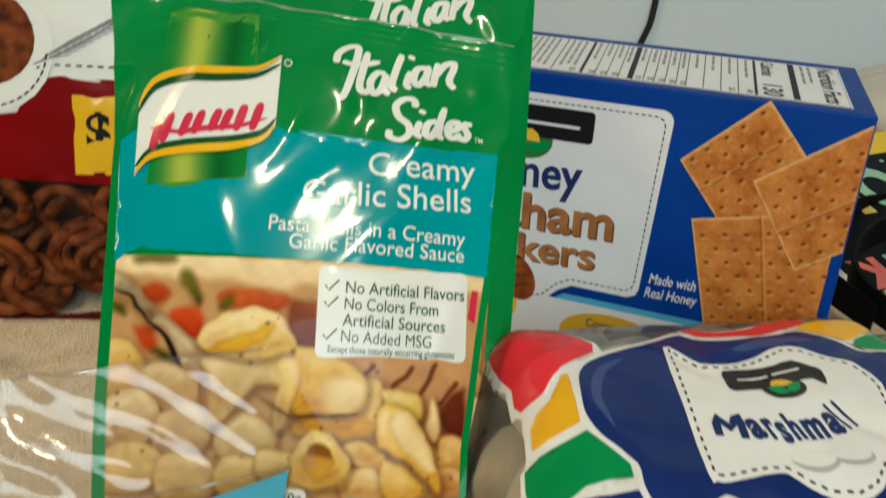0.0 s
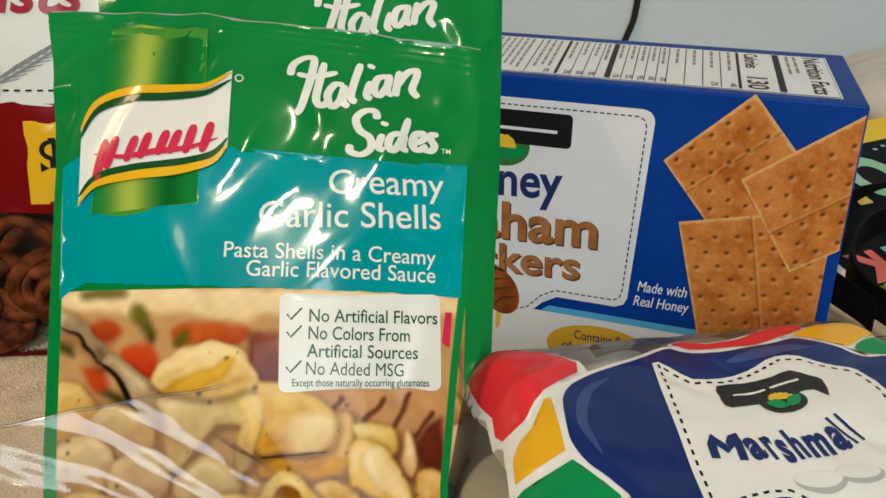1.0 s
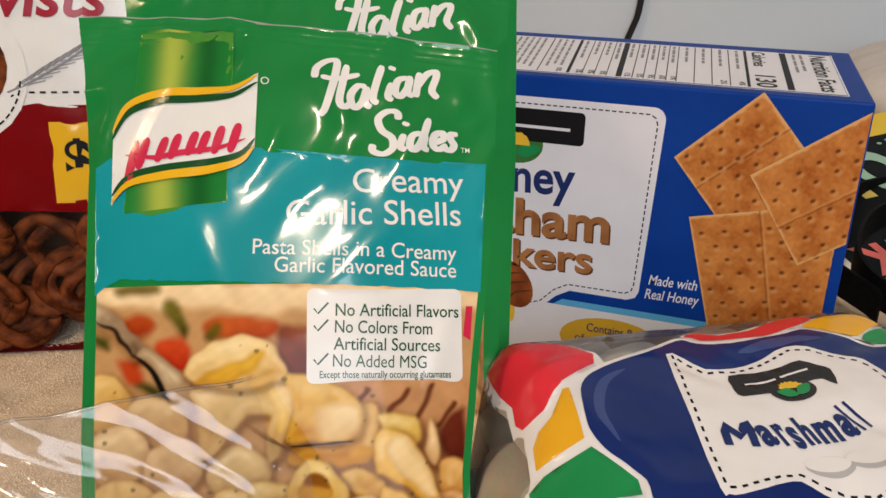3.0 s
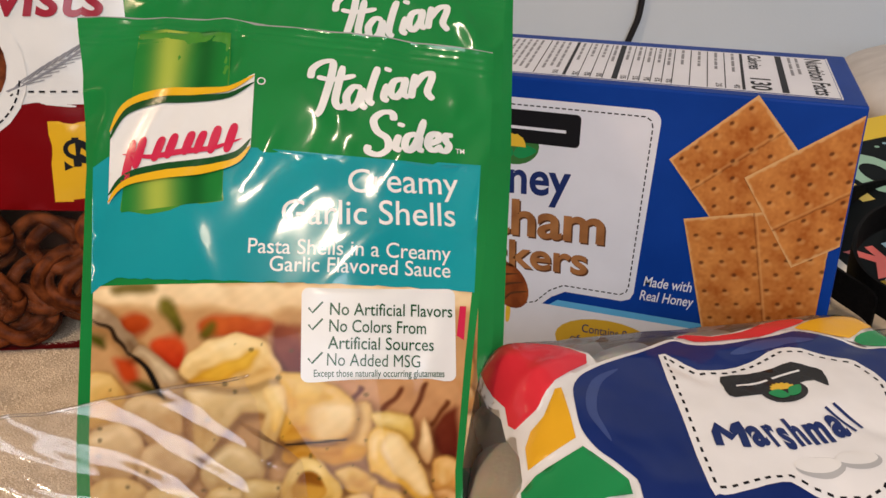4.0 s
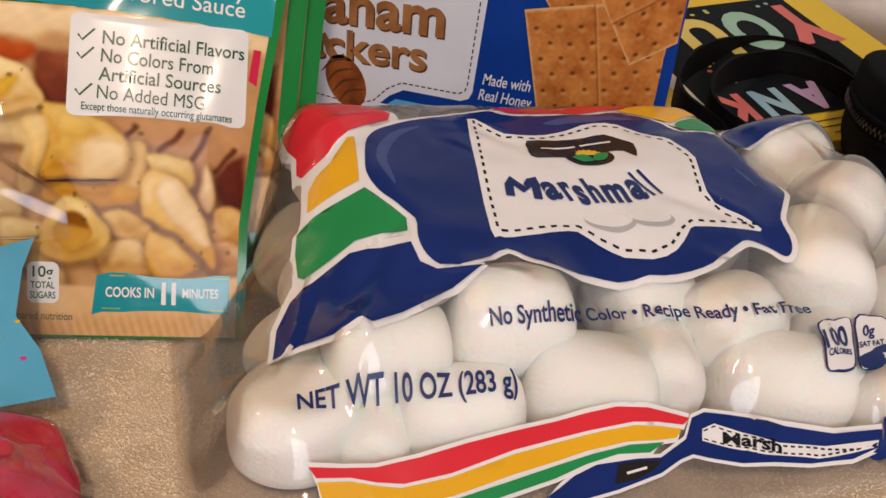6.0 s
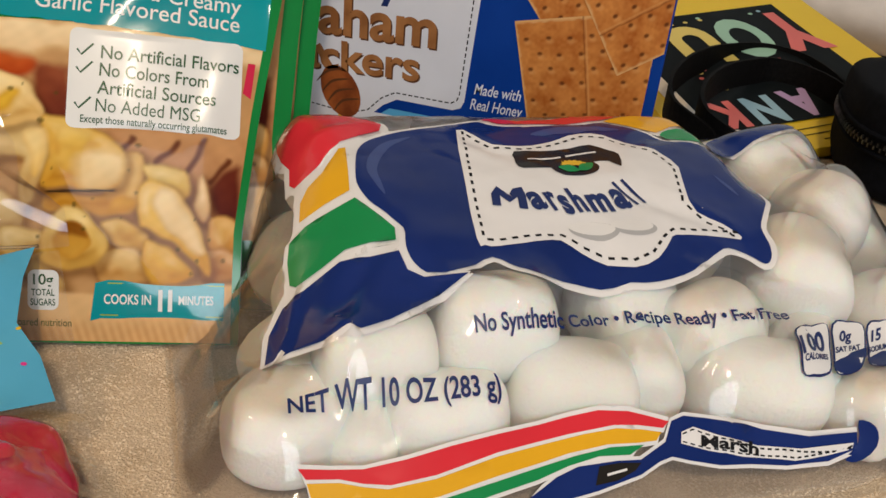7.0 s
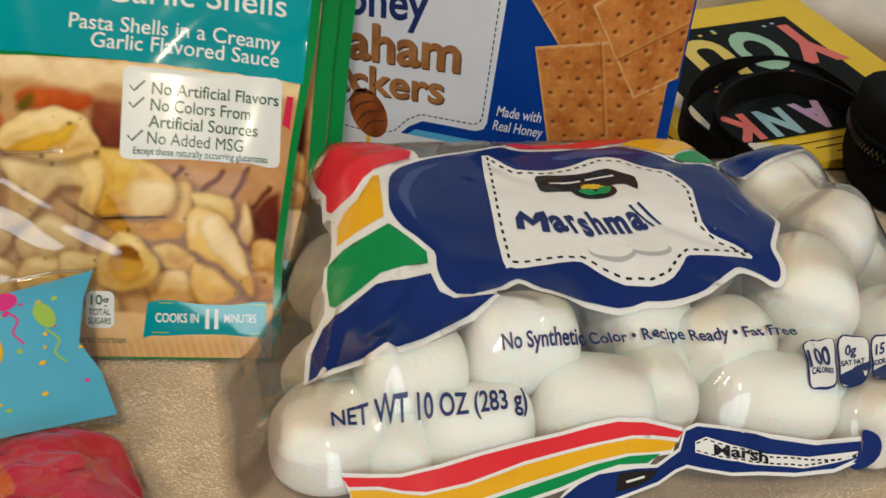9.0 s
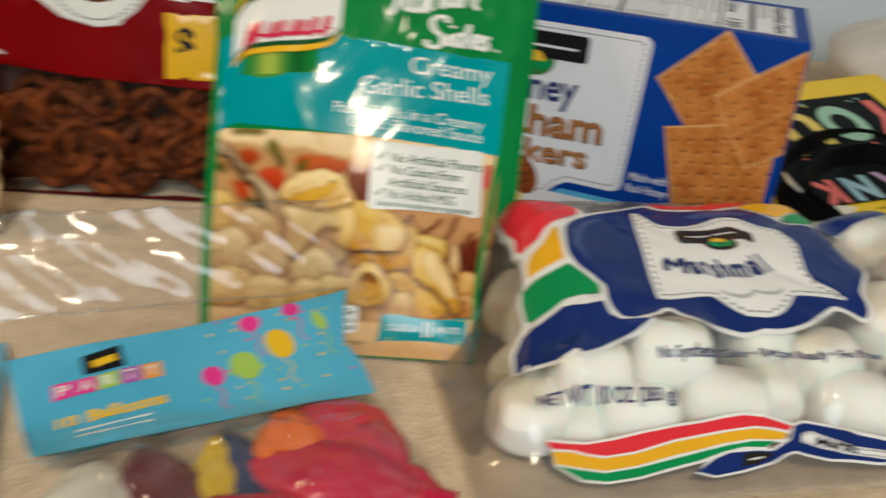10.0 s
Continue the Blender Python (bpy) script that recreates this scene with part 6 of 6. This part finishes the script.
def black_case():
    t = thing("zip_case", (226, 548, 0), "black fabric zip case with a metal zipper", "case")
    n, m = 48, 14
    verts, faces = [], []
    for j in range(m + 1):
        f = j / m
        z = 50 * (0.5 - 0.5 * math.cos(math.pi * f)) + 0.3
        k = (1 - abs(2 * f - 1) ** 3.4) ** (1 / 3.4) if 0 < f < 1 else 0.0
        k = 0.80 + 0.20 * k
        for i in range(n):
            q = 2 * math.pi * i / n
            c, s = math.cos(q), math.sin(q)
            r = (abs(c) ** 3 + abs(s) ** 3) ** (-1 / 3)
            verts.append(Vector((226 + 62 * r * c * k, 548 + 70 * r * s * k, z)))
    for j in range(m):
        faces += [(j * n + i, j * n + (i + 1) % n, (j + 1) * n + (i + 1) % n, (j + 1) * n + i) for i in range(n)]
    faces += [tuple(range(n))[::-1], tuple(range(m * n, m * n + n))]
    part("shell", verts, faces, FABRIC, t)

    def side(q, z, out):
        c, s = math.cos(q), math.sin(q)
        r = (abs(c) ** 3 + abs(s) ** 3) ** (-1 / 3)
        return Vector((226 + (62 + out) * r * c, 548 + (70 + out) * r * s, z))
    for z in (22.5, 31.5):
        tube([side(2 * math.pi * i / 60, z, 0.4) for i in range(61)], 1.3, FABRIC, "piping", t, 8)
    zp = part("zip_tape", *sheet(lambda i, j: side(2 * math.pi * i, 23.5 + 7 * j, 0.5), 0, 1, 72, 0, 1, 1), STRAP, t)
    verts, faces = [], []
    for i in range(240):
        q = 2 * math.pi * i / 240
        a, b = side(q - 0.007, 27, 0.8), side(q + 0.007, 27, 0.8)
        o = (a + b) / 2 - Vector((226, 548, 27))
        o = o.normalized() * 1.3
        k = len(verts)
        dz = 0.9 if i % 2 else -0.9
        for z in (-1.3, 1.3):
            verts += [a + Z3 * (z + dz), b + Z3 * (z + dz), b + o + Z3 * (z * 0.8 + dz), a + o + Z3 * (z * 0.8 + dz)]
        faces += [tuple(k + x for x in f) for f in ((3, 2, 1, 0), (4, 5, 6, 7), (0, 1, 5, 4), (2, 3, 7, 6), (1, 2, 6, 5), (3, 0, 4, 7))]
    part("zip_teeth", verts, faces, ZIP, zp, "metal zipper teeth", smooth=False)
    for pts in (((172, 610), (150, 650), (118, 655), (88, 612), (72, 548), (74, 500), (98, 478)), ((172, 592), (150, 612), (124, 612), (100, 572), (88, 520), (92, 488), (112, 474))):
        line = curve(pts, 8)
        verts, faces = [], []
        for i, (x, y) in enumerate(line):
            f = i / (len(line) - 1)
            a, b = Vector(line[max(i - 1, 0)]), Vector(line[min(i + 1, len(line) - 1)])
            d = (b - a).normalized()
            z = 14 + 16 * math.sin(math.pi * f) ** 0.7 + (8 if f < 0.4 else 0) * (1 - f / 0.4)
            for w, zz in ((1.0, -8), (1.0, 8), (-1.0, 8), (-1.0, -8)):
                verts.append(Vector((x - d.y * w, y + d.x * w, z + zz)))
        for i in range(len(line) - 1):
            faces += [(i * 4 + k, i * 4 + (k + 1) % 4, (i + 1) * 4 + (k + 1) % 4, (i + 1) * 4 + k) for k in range(4)]
        faces += [(3, 2, 1, 0), tuple(len(verts) - 4 + k for k in range(4))]
        part("wrist_strap", verts, faces, STRAP, t, "black webbing strap loop", smooth=False)


black_case()


# ---- background things ----
def pillow():
    t = thing("pillow", (400, 970, 0), "cream fabric pillow lying against the wall", "pillow")
    verts, faces = [], []
    n, m = 36, 24
    for j in range(m + 1):
        for i in range(n):
            q, p = 2 * math.pi * i / n, math.pi * (j / m - 0.5)
            c, s = math.cos(q), math.sin(q)
            r = (abs(c) ** 4 + abs(s) ** 4) ** (-0.25) * math.cos(p) ** 0.6
            x, y = 300 * r * c, 190 * r * s
            verts.append(Vector((400 + x, 970 + y, 48 + 48 * math.sin(p) + (3 * ripple(x, y, 51.0, 70.0)))))
    for j in range(m):
        faces += [(j * n + i, j * n + (i + 1) % n, (j + 1) * n + (i + 1) % n, (j + 1) * n + i) for i in range(n)]
    part("pillow_cover", verts, faces, LINEN, t)


pillow()
tagged(tube(curve([(-126, 1243, 300), (-128, 1243, 180), (-131, 1242, 90), (-138, 1240, 55), (-158, 1236, 10), (-190, 1225, 3)], 8), 4.2, CABLE, "power_cable"), "black cable hanging down the wall", "cable")


def noodle_pack():
    t = thing("snack_pack", (-345, 250, 0), "tan ridged snack pack standing at the side", "snack pack")
    tan = material("tan_wrapper", (0.52, 0.36, 0.14), (0.72, 0.54, 0.26), 50, 0.4, 0.2, 300, coat=0.2)
    brown = ink("brown_wrapper", (0.10, 0.04, 0.02), 0.4, 0.2)
    face = lambda x, z, lift=0.0: Vector((-292, 233, 0)) + PX * x + PZ * z + PNORM * (lift + 2.0 * math.sin(z * 0.42) + 4 * math.sin(math.pi * (x + 100) / 100))
    part("front_wrapper", *sheet(face, -100, 0, 30, 0.3, 70, 60), tan, t)
    part("back_wrapper", *sheet(lambda x, z: face(x, z) - PNORM * (2 + 24 * math.sin(math.pi * (x + 100) / 100)), -100, 0, 20, 0.3, 70, 20), tan, t)
    printed("dark_base", box2(-99, 1, -0.5, 14), face, 0.4, brown, t, 3)


noodle_pack()


def blue_pack():
    t = thing("blue_bag", (-235, 150, 0), "pale blue plastic bag with lime print", "bag")
    s = lambda a, b, lift=0.0: LO + LE * a + Vector((LU.x, LU.y, 0)).normalized() * b + Z3 * (lift - 28 + 3 + 15 * math.sin(math.pi * min(1, max(0, (a + 230) / 100))) * math.sin(math.pi * min(1.0, max(0.0, (b + 110) / 140))) + 1.2 * ripple(a, b, 61.0, 18.0))
    part("bag_film", *sheet(s, -230, -130, 30, -110, 30, 40), L_BLUE, t)
    printed("lime_patch", rounded([(-160, 4), (-136, 6), (-134, -2), (-158, -5)]), s, 0.4, L_LIME, t, 4)
    printed("white_patch", rounded([(-170, 26), (-138, 26), (-136, 8), (-168, 8)]), s, 0.4, WHITE, t, 4)


blue_pack()
